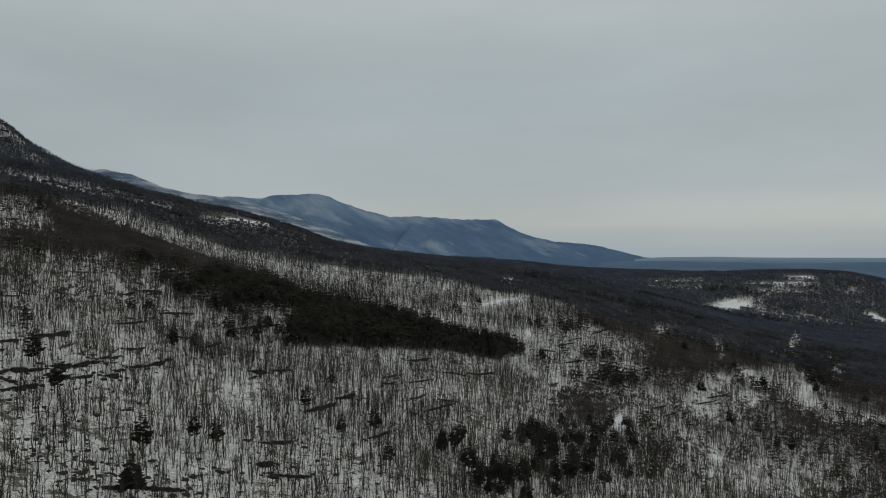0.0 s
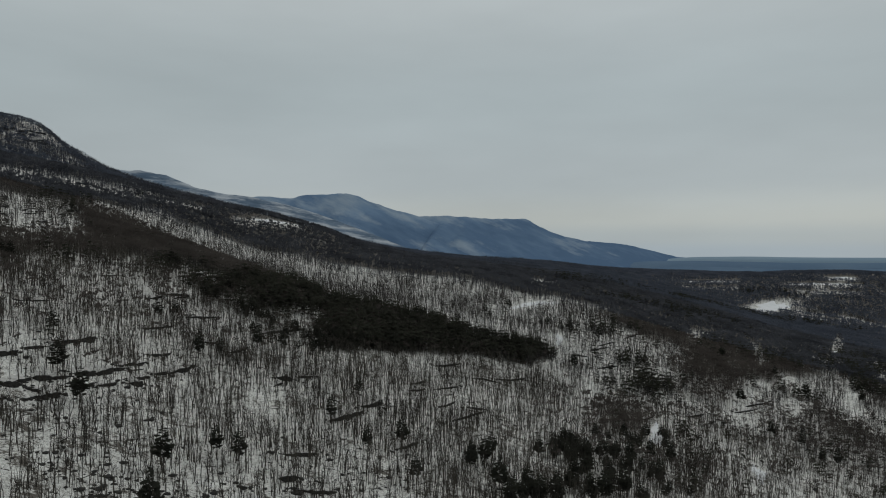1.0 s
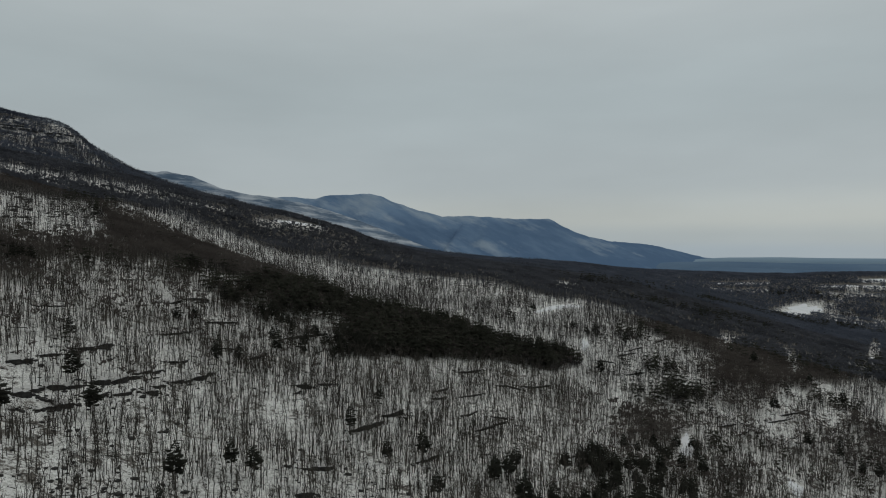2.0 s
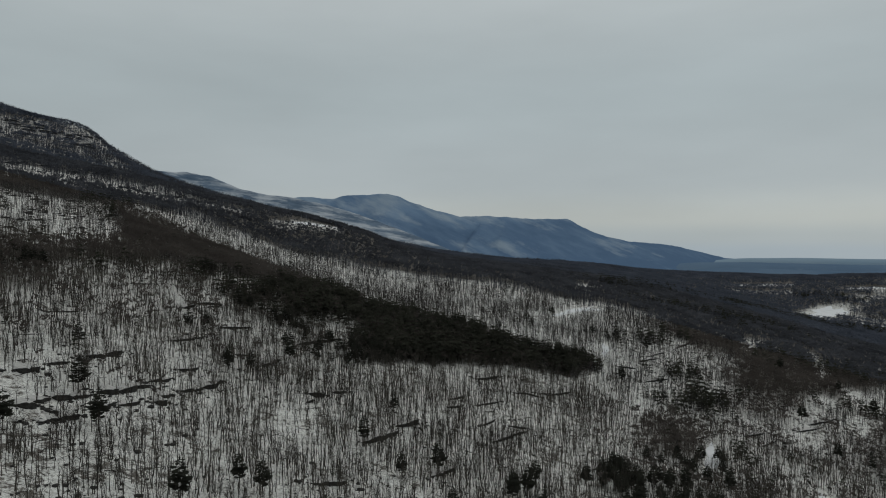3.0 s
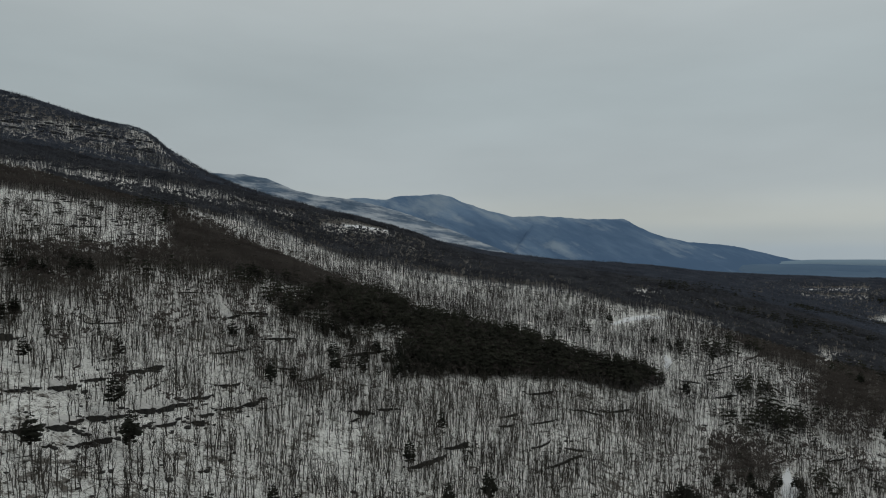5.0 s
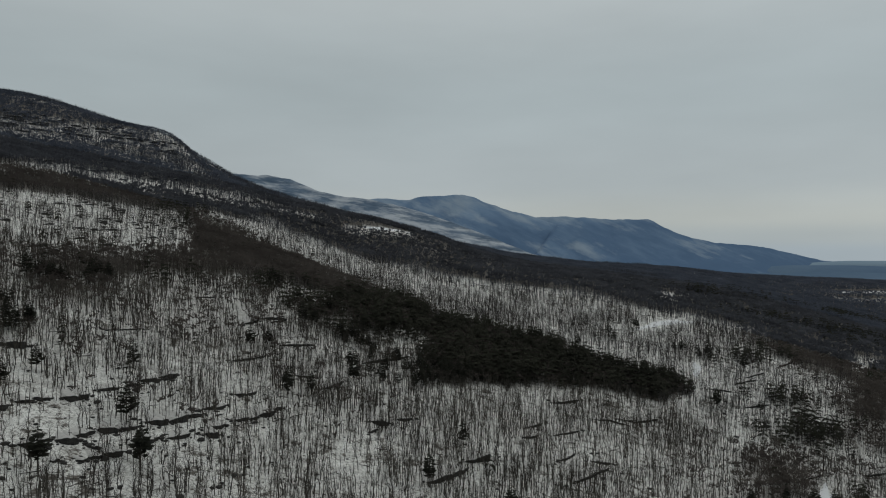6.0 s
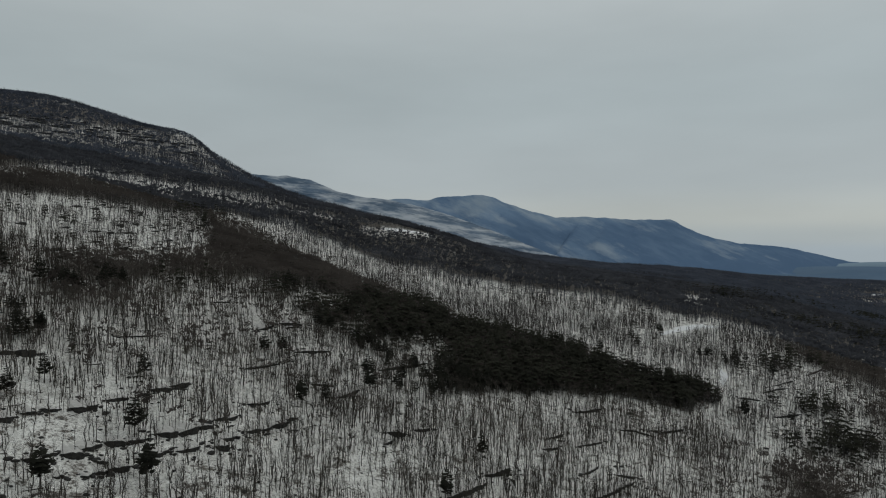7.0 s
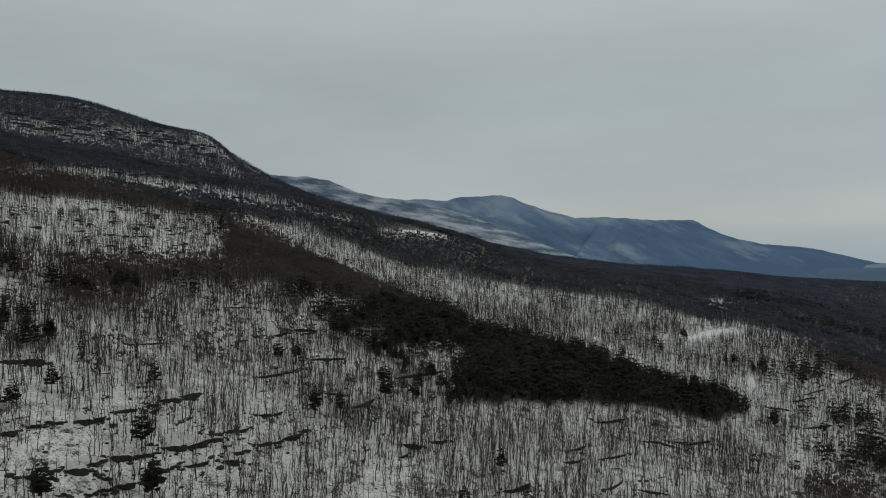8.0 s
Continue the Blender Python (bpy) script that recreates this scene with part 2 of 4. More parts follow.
def lee_table():
    """Where the ground lies well behind a ridge as seen from over the near slope, every 20 m of the plan."""
    x, y = np.meshgrid(np.arange(-2600, 2200, 20.0), np.arange(0, 3000, 20.0))
    top = land(x, y) + 14.0
    over = np.full_like(x, -1e9)
    for q in np.linspace(0.25, 0.97, 29):
        sight = (EYE + 22.0) * (1 - q) + top * q
        over = np.maximum(over, land(-5 + (x + 5) * q, 60 + (y - 60) * q) + 6.0 - sight)
    return np.clip((over - 4.0) / 4.0, 0, 1)


LEE = lee_table()


def in_lee(x, y):
    i = np.clip(np.rint((np.asarray(x) + 2600) / 20).astype(int), 0, LEE.shape[1] - 1)
    return LEE[np.clip(np.rint(np.asarray(y) / 20).astype(int), 0, LEE.shape[0] - 1), i]


# ---- mesh helpers ----
def mesh_from(name, verts, faces, mat, smooth=False):
    me = bpy.data.meshes.new(name)
    verts = np.asarray(verts, np.float32)
    faces = np.asarray(faces, np.int32)
    k = faces.shape[1]
    me.vertices.add(len(verts))
    me.vertices.foreach_set("co", verts.ravel())
    me.loops.add(faces.size)
    me.loops.foreach_set("vertex_index", faces.ravel())
    me.polygons.add(len(faces))
    me.polygons.foreach_set("loop_start", np.arange(0, faces.size, k, dtype=np.int32))
    me.polygons.foreach_set("use_smooth", np.full(len(faces), smooth))
    me.update(calc_edges=True)
    me.materials.append(mat)
    return me


def part(name, mesh, parent, label=""):
    ob = new(name, mesh)
    ob.parent = parent
    return tagged(ob, label) if label else ob


def thing(name, label, category, group=""):
    return tagged(new(name), label, category, group)


class Build:
    """Triangles gathered piece by piece."""

    def __init__(self):
        self.v, self.f = [], []

    def spike(self, a, b, ra, rb=0.0, sides=3):
        a, b = Vector(a), Vector(b)
        d = (b - a).normalized()
        u = d.orthogonal().normalized()
        w = d.cross(u)
        i0 = len(self.v)
        turn = random.random() * 6.28
        ring = [(math.cos(turn + 6.2832 * k / sides), math.sin(turn + 6.2832 * k / sides)) for k in range(sides)]
        self.v += [a + (u * c + w * s) * ra for c, s in ring]
        if rb <= 0:
            self.v.append(b)
            self.f += [(i0 + k, i0 + (k + 1) % sides, i0 + sides) for k in range(sides)]
        else:
            self.v += [b + (u * c + w * s) * rb for c, s in ring]
            for k in range(sides):
                p, q = i0 + k, i0 + (k + 1) % sides
                self.f += [(p, q, q + sides), (p, q + sides, p + sides)]

    def tri(self, a, b, c):
        i0 = len(self.v)
        self.v += [Vector(a), Vector(b), Vector(c)]
        self.f.append((i0, i0 + 1, i0 + 2))

    def arrays(self):
        return np.array([tuple(p) for p in self.v], np.float32), np.array(self.f, np.int32)


def bare_trunk(rng, height, sides=4, parts=3, stout=0.0135, forks=0):
    """A leaning, crooked, tapering stem with a fork or two; returns the build and its axis points."""
    b = Build()
    lean = (rng.uniform(-0.06, 0.06), rng.uniform(-0.06, 0.06))
    pts = [Vector((0, 0, -0.8))]
    for k in range(1, parts + 1):
        z = height * k / parts
        pts.append(Vector((lean[0] * z + rng.uniform(-0.5, 0.5), lean[1] * z + rng.uniform(-0.5, 0.5), z)))
    r0 = height * stout
    for k in range(parts):
        b.spike(pts[k], pts[k + 1], r0 * (1 - 0.85 * k / parts), r0 * (1 - 0.85 * (k + 1) / parts) if k < parts - 1 else 0.0, sides)
    for _ in range(forks):
        t = rng.uniform(0.3, 0.6)
        a = along(pts, t)
        az = rng.uniform(0, 6.283)
        e = a + Vector((math.cos(az) * 0.30, math.sin(az) * 0.30, 1.0)).normalized() * height * (0.92 - t) * rng.uniform(0.8, 1.0)
        b.spike(a, e, r0 * (0.8 - 0.6 * t), 0.0, sides)
    return b, pts


def along(pts, t):
    t = t * (len(pts) - 1)
    k = min(int(t), len(pts) - 2)
    return pts[k].lerp(pts[k + 1], t - k)


def bare_crown(rng, pts, height, limbs, twigs, r_limb, r_twig, low=0.38, round_limbs=True, round_twigs=True):
    b = Build()

    def blade(a, e, r):
        w = (e - a).cross(Vector((rng.uniform(-1, 1), rng.uniform(-1, 1), 0.3))).normalized() * r * 1.4
        b.tri(a - w, a + w, e)

    for k in range(limbs):
        t = low + (0.97 - low) * (k + rng.random()) / limbs
        a = along(pts, t)
        az = rng.uniform(0, 6.283)
        length = height * rng.uniform(0.16, 0.30) * (1.25 - 0.75 * t)
        rise = rng.uniform(0.8, 1.9)
        d = Vector((math.cos(az), math.sin(az), rise)).normalized()
        tip = a + d * length
        if round_limbs:
            b.spike(a, tip, r_limb * (1.3 - t), 0.0, 3)
        else:
            blade(a, tip, r_limb)
        for _ in range(twigs):
            s = rng.uniform(0.3, 0.95)
            o = a.lerp(tip, s)
            e = Vector((d.x + rng.uniform(-0.8, 0.8), d.y + rng.uniform(-0.8, 0.8), d.z + rng.uniform(-0.2, 0.7))).normalized()
            e = o + e * length * rng.uniform(0.3, 0.6)
            if round_twigs:
                b.spike(o, e, r_twig, 0.0, 3)
            else:
                blade(o, e, r_twig)
    return b


def twig_cloud(b, rng, pts, height, count, reach, length, width, deep=0.27):
    """Fine ends of branches, spread through the head of the tree."""
    for _ in range(count):
        while True:
            p = Vector((rng.uniform(-1, 1), rng.uniform(-1, 1), rng.uniform(-1, 1)))
            if p.length < 1:
                break
        c = along(pts, 0.70) + Vector((p.x * reach, p.y * reach, p.z * height * deep))
        d = Vector((p.x * 0.9 + rng.uniform(-0.5, 0.5), p.y * 0.9 + rng.uniform(-0.5, 0.5), rng.uniform(0.0, 1.0))).normalized() * length * rng.uniform(0.6, 1.2)
        w = d.cross(Vector((rng.uniform(-1, 1), rng.uniform(-1, 1), rng.uniform(-1, 1)))).normalized() * width
        b.tri(c - d * 0.5 - w, c - d * 0.5 + w, c + d * 0.5)


def conifer_parts(rng, height, reach, tiers, spokes, bare_below=0.18, droop=0.35, ragged=0.35, broad=0.5, full=True):
    """Trunk and crown; broad 0: a spire, 1: a round-headed pine with flat layers."""
    trunk = Build()
    trunk.spike((0, 0, -0.8), (0, 0, height * 0.97), height * 0.014, 0.0, 5)
    crown = Build()
    for k in range(tiers):
        t = k / (tiers - 1)
        z = height * (bare_below + (0.97 - bare_below) * t)
        spire = (1 - t) ** 0.8 * 0.95 + 0.06
        round_head = max(0.12, math.sin(math.pi * (0.18 + 0.80 * t))) ** 0.8
        out = reach * (spire * (1 - broad) + round_head * broad) * (0.55 + 0.45 * min(1, t * 6 + 0.3)) * rng.uniform(0.8, 1.12)
        n = max(5, int(spokes * (1 - 0.4 * t)))
        for s in range(n):
            if rng.random() < 0.1:
                continue
            az = 6.283 * (s + rng.uniform(-0.4, 0.4)) / n + k * 1.3
            r = out * rng.uniform(1 - ragged, 1 + ragged * 0.6)
            c, sn = math.cos(az), math.sin(az)
            base = Vector((0, 0, z + rng.uniform(-0.2, 0.2)))
            mid = base + Vector((c * r * 0.6, sn * r * 0.6, r * 0.10))
            tip = base + Vector((c * r, sn * r, -r * droop * rng.uniform(0.1, 1.2)))
            w = 0.30 * r + 0.2
            side = Vector((-sn, c, 0)) * w
            drop = Vector((0, 0, -0.16 * r - 0.15))
            crown.tri(base, mid + side + drop, tip)
            crown.tri(base, tip, mid - side + drop)
            if full:
                crown.tri(mid + side * 1.2 + drop * 2.4, base + Vector((0, 0, -0.4)), mid - side * 1.1 + drop * 2.0)
    return trunk, crown


def scatter_mesh(name, templates, xs, ys, zs, scales, mat, rng, squash=0.12):
    """One joined mesh of many small plants."""
    vs, fs, off = [], [], 0
    pick = rng.integers(0, len(templates), len(xs))
    for k, (tv, tf) in enumerate(templates):
        sel = np.where(pick == k)[0]
        if not len(sel):
            continue
        a = rng.uniform(0, 6.2832, len(sel))
        c, s = np.cos(a)[:, None], np.sin(a)[:, None]
        sc = scales[sel][:, None]
        wide = sc * rng.uniform(1 - squash, 1 + squash, len(sel))[:, None]
        lean = rng.normal(0, 0.06, (len(sel), 2))
        x, y, z = tv[:, 0][None], tv[:, 1][None], tv[:, 2][None]
        X = (x * c - y * s) * wide + z * sc * lean[:, :1] + xs[sel][:, None]
        Y = (x * s + y * c) * wide + z * sc * lean[:, 1:] + ys[sel][:, None]
        Z = z * sc + zs[sel][:, None]
        v = np.stack([X, Y, Z], -1).reshape(-1, 3)
        f = (tf[None] + (np.arange(len(sel)) * len(tv))[:, None, None]).reshape(-1, 3) + off
        vs.append(v)
        fs.append(f)
        off += len(v)
    return mesh_from(name, np.concatenate(vs), np.concatenate(fs), mat)


# ---- ground: one sheet to the horizon ----
def ground_sheet():
    ang = np.radians(np.concatenate([np.arange(-180, -64, 4.0), np.arange(-64, 48, 0.36), np.arange(48, 180, 4.0)]))
    rad = np.concatenate([[0.0], np.arange(30, 180, 15), np.arange(180, 900, 6), np.arange(900, 3000, 20), np.arange(3000, 4900, 120), [4900.0]])
    A, R = np.meshgrid(ang, rad)
    X, Y = R * np.sin(A), R * np.cos(A)
    V = np.stack([X, Y, land(X, Y)], -1).reshape(-1, 3)
    nr, na = A.shape
    i = np.arange(nr - 1)[:, None] * na
    j = np.arange(na)[None]
    jn = (j + 1) % na
    F = np.stack([i + j, i + na + j, i + na + jn, i + jn], -1).reshape(-1, 4)[:, ::-1]
    me = mesh_from("ground", V, F, SNOW_GROUND, True)
    # mask of closed crowns: there the snow is coloured dark, as litter and shade
    litter = me.attributes.new("litter_and_shade", "FLOAT", "POINT")
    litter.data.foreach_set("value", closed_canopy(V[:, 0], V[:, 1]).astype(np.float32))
    ob = new("ground", me)
    return tagged(ob, "snow-covered wooded hillside with patches of brown leaf litter", "ground", kind="structure")




# ---- far mountains: distance haze painted as blue base colour ----
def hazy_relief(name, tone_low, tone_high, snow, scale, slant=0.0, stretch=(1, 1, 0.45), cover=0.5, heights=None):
    """Wooded slopes with distance haze painted in as blue, snow between the trees; heights: darker with less snow at
    the foot, paler near the crest.
    """
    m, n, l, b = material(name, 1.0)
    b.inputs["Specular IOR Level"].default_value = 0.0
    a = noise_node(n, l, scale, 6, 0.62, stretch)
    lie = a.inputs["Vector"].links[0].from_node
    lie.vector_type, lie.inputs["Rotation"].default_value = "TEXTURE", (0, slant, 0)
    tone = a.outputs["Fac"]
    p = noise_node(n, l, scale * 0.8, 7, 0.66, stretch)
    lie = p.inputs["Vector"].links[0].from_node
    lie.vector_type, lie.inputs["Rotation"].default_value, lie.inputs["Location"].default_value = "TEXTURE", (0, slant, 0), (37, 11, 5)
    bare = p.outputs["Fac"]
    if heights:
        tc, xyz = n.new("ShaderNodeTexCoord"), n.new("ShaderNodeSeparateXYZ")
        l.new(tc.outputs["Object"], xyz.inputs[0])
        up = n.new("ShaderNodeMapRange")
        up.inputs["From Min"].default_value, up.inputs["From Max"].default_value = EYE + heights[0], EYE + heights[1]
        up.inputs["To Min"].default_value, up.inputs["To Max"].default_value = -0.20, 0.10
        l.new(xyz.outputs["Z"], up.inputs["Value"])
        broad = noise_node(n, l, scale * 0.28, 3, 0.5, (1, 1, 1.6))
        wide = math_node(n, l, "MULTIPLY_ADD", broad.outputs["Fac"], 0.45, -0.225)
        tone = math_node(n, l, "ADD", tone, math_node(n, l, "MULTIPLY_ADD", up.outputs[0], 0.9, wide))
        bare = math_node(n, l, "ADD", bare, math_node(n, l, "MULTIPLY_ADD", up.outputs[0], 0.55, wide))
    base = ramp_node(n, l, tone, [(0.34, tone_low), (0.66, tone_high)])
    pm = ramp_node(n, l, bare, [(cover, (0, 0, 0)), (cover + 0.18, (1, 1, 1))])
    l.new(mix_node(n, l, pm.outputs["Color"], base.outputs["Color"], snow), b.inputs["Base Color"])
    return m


# woods and snow tones alike are blued here for distance haze
FAR_HAZED = hazy_relief("far_woods_blue_haze", (0.112, 0.180, 0.285), (0.178, 0.262, 0.375), (0.29, 0.36, 0.44), 0.0085, 0.45, (2.6, 4.0, 0.6), 0.49, (-90, 330))
RIDGE_HAZED = hazy_relief("ridge_woods_blue_haze", (0.085, 0.125, 0.18), (0.17, 0.225, 0.295), (0.47, 0.505, 0.545), 0.018, 0.16, (2.6, 3.0, 0.42), 0.45)
# plains: haze put into the colour, palest on the farthest ring
PLAIN_HAZED = hazy_relief("far_plain_blue_haze", (0.105, 0.165, 0.245), (0.145, 0.21, 0.29), (0.20, 0.26, 0.33), 0.003, cover=0.64)
MIDDLE_PLAIN_HAZED = hazy_relief("middle_plain_blue_haze", (0.118, 0.180, 0.265), (0.150, 0.218, 0.30), (0.20, 0.27, 0.345), 0.003, cover=0.64)
PALE_PLAIN_HAZED = hazy_relief("far_plain_pale_haze", (0.235, 0.325, 0.41), (0.27, 0.355, 0.43), (0.34, 0.41, 0.46), 0.003, cover=0.60)


def mountain(name, label, mat, depth, knots, foot, width, spurs, seed):
    """A long ridge: crest heights over a bearing, a spurred flank towards the valley and a slope behind."""
    us = np.linspace(knots[0][0], knots[-1][0], 260)
    kx, kz = np.array([k[0] for k in knots]), np.array([k[1] for k in knots])
    crest = np.interp(us, kx, kz)
    ker = np.exp(-np.linspace(-4, 4, 9) ** 2)
    crest = np.convolve(np.pad(crest, 4, "edge"), ker / ker.sum(), "valid")
    s = np.linspace(-1, 0.12, 60)
    U, S = np.meshgrid(us, s)
    Cz = np.broadcast_to(crest, U.shape)
    prof = np.where(S < 0, (1 + S) ** 1.25, 1 - S * 2.5)
    X, Y = U * (depth + 0 * S), depth + S * width
    rel = 0.75 - 1.5 * np.abs(vnoise(X - S * 420, Y * 0.3, 300, seed)) + 0.4 * vnoise(X - S * 300, Y * 0.5, 110, seed + 1)
    Z = foot + (Cz - foot) * prof + spurs * rel * np.clip((Cz - foot - 190) / 260, 0, 1) * np.clip(-S * 4, 0, 1) * np.clip((1 + S) * 3, 0, 1) + 4 * vnoise(X, Y, 60, seed + 2) + 2 * vnoise(X, Y, 22, seed + 3)
    X = U * Y
    V = np.stack([X, Y, Z + EYE], -1).reshape(-1, 3)
    nr, na = U.shape
    i, j = np.arange(nr - 1)[:, None] * na, np.arange(na - 1)[None]
    F = np.stack([i + j, i + j + 1, i + na + j + 1, i + na + j], -1).reshape(-1, 4)
    ob = new(name, mesh_from(name, V, F, mat, True))
    return tagged(ob, label, "mountain", kind="structure")


mountain("backdrop_far_mountain", "long wooded mountain coloured haze-blue, with a flat dome and a falling ridge", FAR_HAZED, 4620,
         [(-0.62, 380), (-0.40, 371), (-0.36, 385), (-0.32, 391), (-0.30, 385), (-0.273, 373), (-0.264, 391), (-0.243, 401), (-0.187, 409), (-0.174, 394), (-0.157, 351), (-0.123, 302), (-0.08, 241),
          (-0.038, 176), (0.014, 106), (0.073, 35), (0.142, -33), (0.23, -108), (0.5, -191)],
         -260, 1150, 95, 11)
mountain("backdrop_far_shoulder", "wooded shoulder of the far mountain, coloured haze-blue, falling to the plain", FAR_HAZED, 4760,
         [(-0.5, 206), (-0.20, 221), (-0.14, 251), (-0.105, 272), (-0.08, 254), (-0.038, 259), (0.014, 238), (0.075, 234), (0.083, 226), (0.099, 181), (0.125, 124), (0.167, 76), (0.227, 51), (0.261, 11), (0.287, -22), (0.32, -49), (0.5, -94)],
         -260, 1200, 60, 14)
mountain("backdrop_near_ridge", "snow-streaked ridge shoulder behind the hill, coloured haze-blue", RIDGE_HAZED, 3850,
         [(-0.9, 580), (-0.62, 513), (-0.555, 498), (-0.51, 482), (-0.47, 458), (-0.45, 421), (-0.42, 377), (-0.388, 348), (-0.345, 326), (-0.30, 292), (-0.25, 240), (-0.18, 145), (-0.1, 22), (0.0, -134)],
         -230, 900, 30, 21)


def far_plain(name, label, mat, profile, seed, start=-180.0):
    ang = np.radians(np.arange(-180, 180, 0.75))
    rows = []
    for r, base, amp in profile:
        x, y = r * np.sin(ang), r * np.cos(ang)
        low = 70.0 * np.clip((radians(start) - ang) / radians(7), 0, 1) ** 1.5
        rows.append(np.stack([x, y, EYE + base - low + amp * vnoise(x, y, 260, seed)], -1))
    V = np.concatenate(rows)
    na = len(ang)
    i, j = np.arange(len(profile) - 1)[:, None] * na, np.arange(na)[None]
    jn = (j + 1) % na
    F = np.stack([i + j, i + na + j, i + na + jn, i + jn], -1).reshape(-1, 4)[:, ::-1]
    ob = new(name, mesh_from(name, V, F, mat, True))
    return tagged(ob, label, "plain", kind="structure")


far_plain("backdrop_valley_woods", "wooded valley floor towards the horizon, coloured haze-blue", PLAIN_HAZED, ((3500, -240, 4), (3800, -130, 8), (4050, -92, 9), (4150, -104, 5)), 31)
far_plain("backdrop_middle_plain", "hazy blue plain beyond the wooded valley", MIDDLE_PLAIN_HAZED, ((4200, -230, 4), (4400, -92, 6), (4520, -66, 6), (4600, -80, 4)), 32, 15.0)
far_plain("backdrop_far_plain", "flat plain along the far horizon, coloured pale haze-blue", PALE_PLAIN_HAZED, ((4620, -230, 4), (4700, -60, 3), (4820, -38, 3), (4880, -50, 3)), 33, 19.0)

# ---- woods: where they stand thick, thin or not at all ----
SPUR_TOP = [(-565, 925), (-501, 850), (-487, 878), (-451, 874), (-408, 842), (-384, 838), (-344, 832), (-298, 811), (-256, 790), (-238, 776), (-218, 782), (-200, 742), (-226, 701), (-255, 690), (-285, 680), (-312, 660), (-330, 640), (-344, 601), (-350, 554), (-362, 505), (-370, 462), (-393, 487), (-390, 540), (-381, 599), (-395, 660), (-475, 792)]
HILL_BELT = [(-667, 662), (-671, 739), (-688, 848), (-647, 910), (-613, 998), (-586, 1034), (-579, 1073), (-517, 1129), (-448, 1161), (-390, 1172), (-310, 1218), (-240, 1235), (-167, 1308), (-58, 1287), (-52, 1108), (-143, 1092), (-234, 1082), (-283, 1085), (-342, 1010), (-398, 972), (-511, 1060), (-538, 1018), (-552, 980), (-555, 912), (-565, 887), (-564, 805), (-581, 775), (-584, 734), (-577, 649), (-589, 596)]
HIGH_BELT = [(-1100, 1000), (-1054, 1106), (-1039, 1231), (-904, 1234), (-782, 1246), (-696, 1250), (-652, 1197), (-699, 1124), (-779, 1076), (-826, 1036), (-790, 900), (-738, 804), (-681, 674), (-760, 720)]
NOSE_FOOT = [(-1034, 1631), (-875, 1498), (-679, 1307), (-669, 1226), (-841, 1397)]
HILL_CAP = [(-1424, 1302), (-1450, 1441), (-1328, 1434), (-1272, 1504), (-1171, 1570), (-1123, 1598), (-1156, 1448), (-1222, 1360), (-1232, 1246), (-1248, 1154)]
CLUMP = [(-372, 456), (-358, 478), (-349, 495), (-323, 462), (-332, 447), (-337, 424)]
VALLEY_STAND = [(277, 911), (356, 1001), (525, 1125), (437, 920), (378, 858), (288, 809), (241, 794)]
VALLEY_BRUSH = [(110, 639), (178, 683), (150, 583), (99, 536)]
HIGH_SLOPE = [(-1219, 1129), (-1211, 1227), (-1205, 1343), (-1146, 1438), (-1112, 1582), (-1049, 1614), (-910, 1480), (-768, 1304), (-828, 1274), (-913, 1245), (-1049, 1241), (-1079, 1129), (-1110, 1000)]
HILL_STRIP = [(-749, 814), (-803, 997), (-733, 1018), (-666, 1075), (-612, 1128), (-551, 1180), (-477, 1210), (-467, 1187), (-531, 1140), (-579, 1073), (-630, 1022), (-669, 937), (-705, 866), (-692, 767)]
HILL_FACE = [(-534, 550), (-549, 622), (-543, 689), (-545, 782), (-545, 871), (-484, 808), (-392, 671), (-395, 578), (-410, 505), (-416, 442)]
FAR_SIDE = [(-524, 1009), (-511, 1077), (-456, 1020), (-416, 1050), (-349, 1025), (-280, 1072), (-216, 1085), (-124, 1094), (-51, 1098), (3, 1078), (36, 1030), (74, 1005), (126, 1047), (174, 1054), (160, 932), (118, 882), (68, 846), (28, 820), (2, 826), (-60, 878), (-109, 873), (-154, 881), (-211, 872), (-261, 890), (-316, 913), (-374, 917), (-436, 926), (-478, 932)]
VALLEY_GLADE = [(120, 798), (194, 888), (242, 896), (284, 909), (236, 797), (200, 790), (132, 717), (106, 704)]
BELT_UPPER = [(-242, 724), (-238, 770), (-220, 778), (-198, 808), (-180, 790), (-160, 762), (-150, 718), (-165, 684), (-182, 635), (-202, 620), (-224, 615), (-237, 598), (-252, 620), (-245, 656)]
BELT_LOWER = [(-165, 762), (-130, 780), (-74, 792), (-46, 804), (-18, 790), (8, 778), (34, 778), (59, 777), (84, 763), (88, 742), (52, 706), (30, 703), (6, 697), (-39, 666), (-79, 618), (-107, 580), (-122, 571), (-142, 634), (-157, 717)]
BELT_FRINGE = [(-222, 609), (-180, 631), (-153, 689), (-138, 628), (-115, 562), (-125, 540), (-151, 535), (-170, 570), (-205, 570)]
BRIGHT = [([(210, 500), (340, 640)], 45), ([(30, 460), (85, 560)], 36), ([(-50, 490), (5, 560)], 28), ([(-130, 250), (-80, 270)], 24), ([(-165, 234), (-125, 246)], 24), ([(90, 600), (130, 680)], 24), ([(-215, 310), (-180, 380)], 24)]
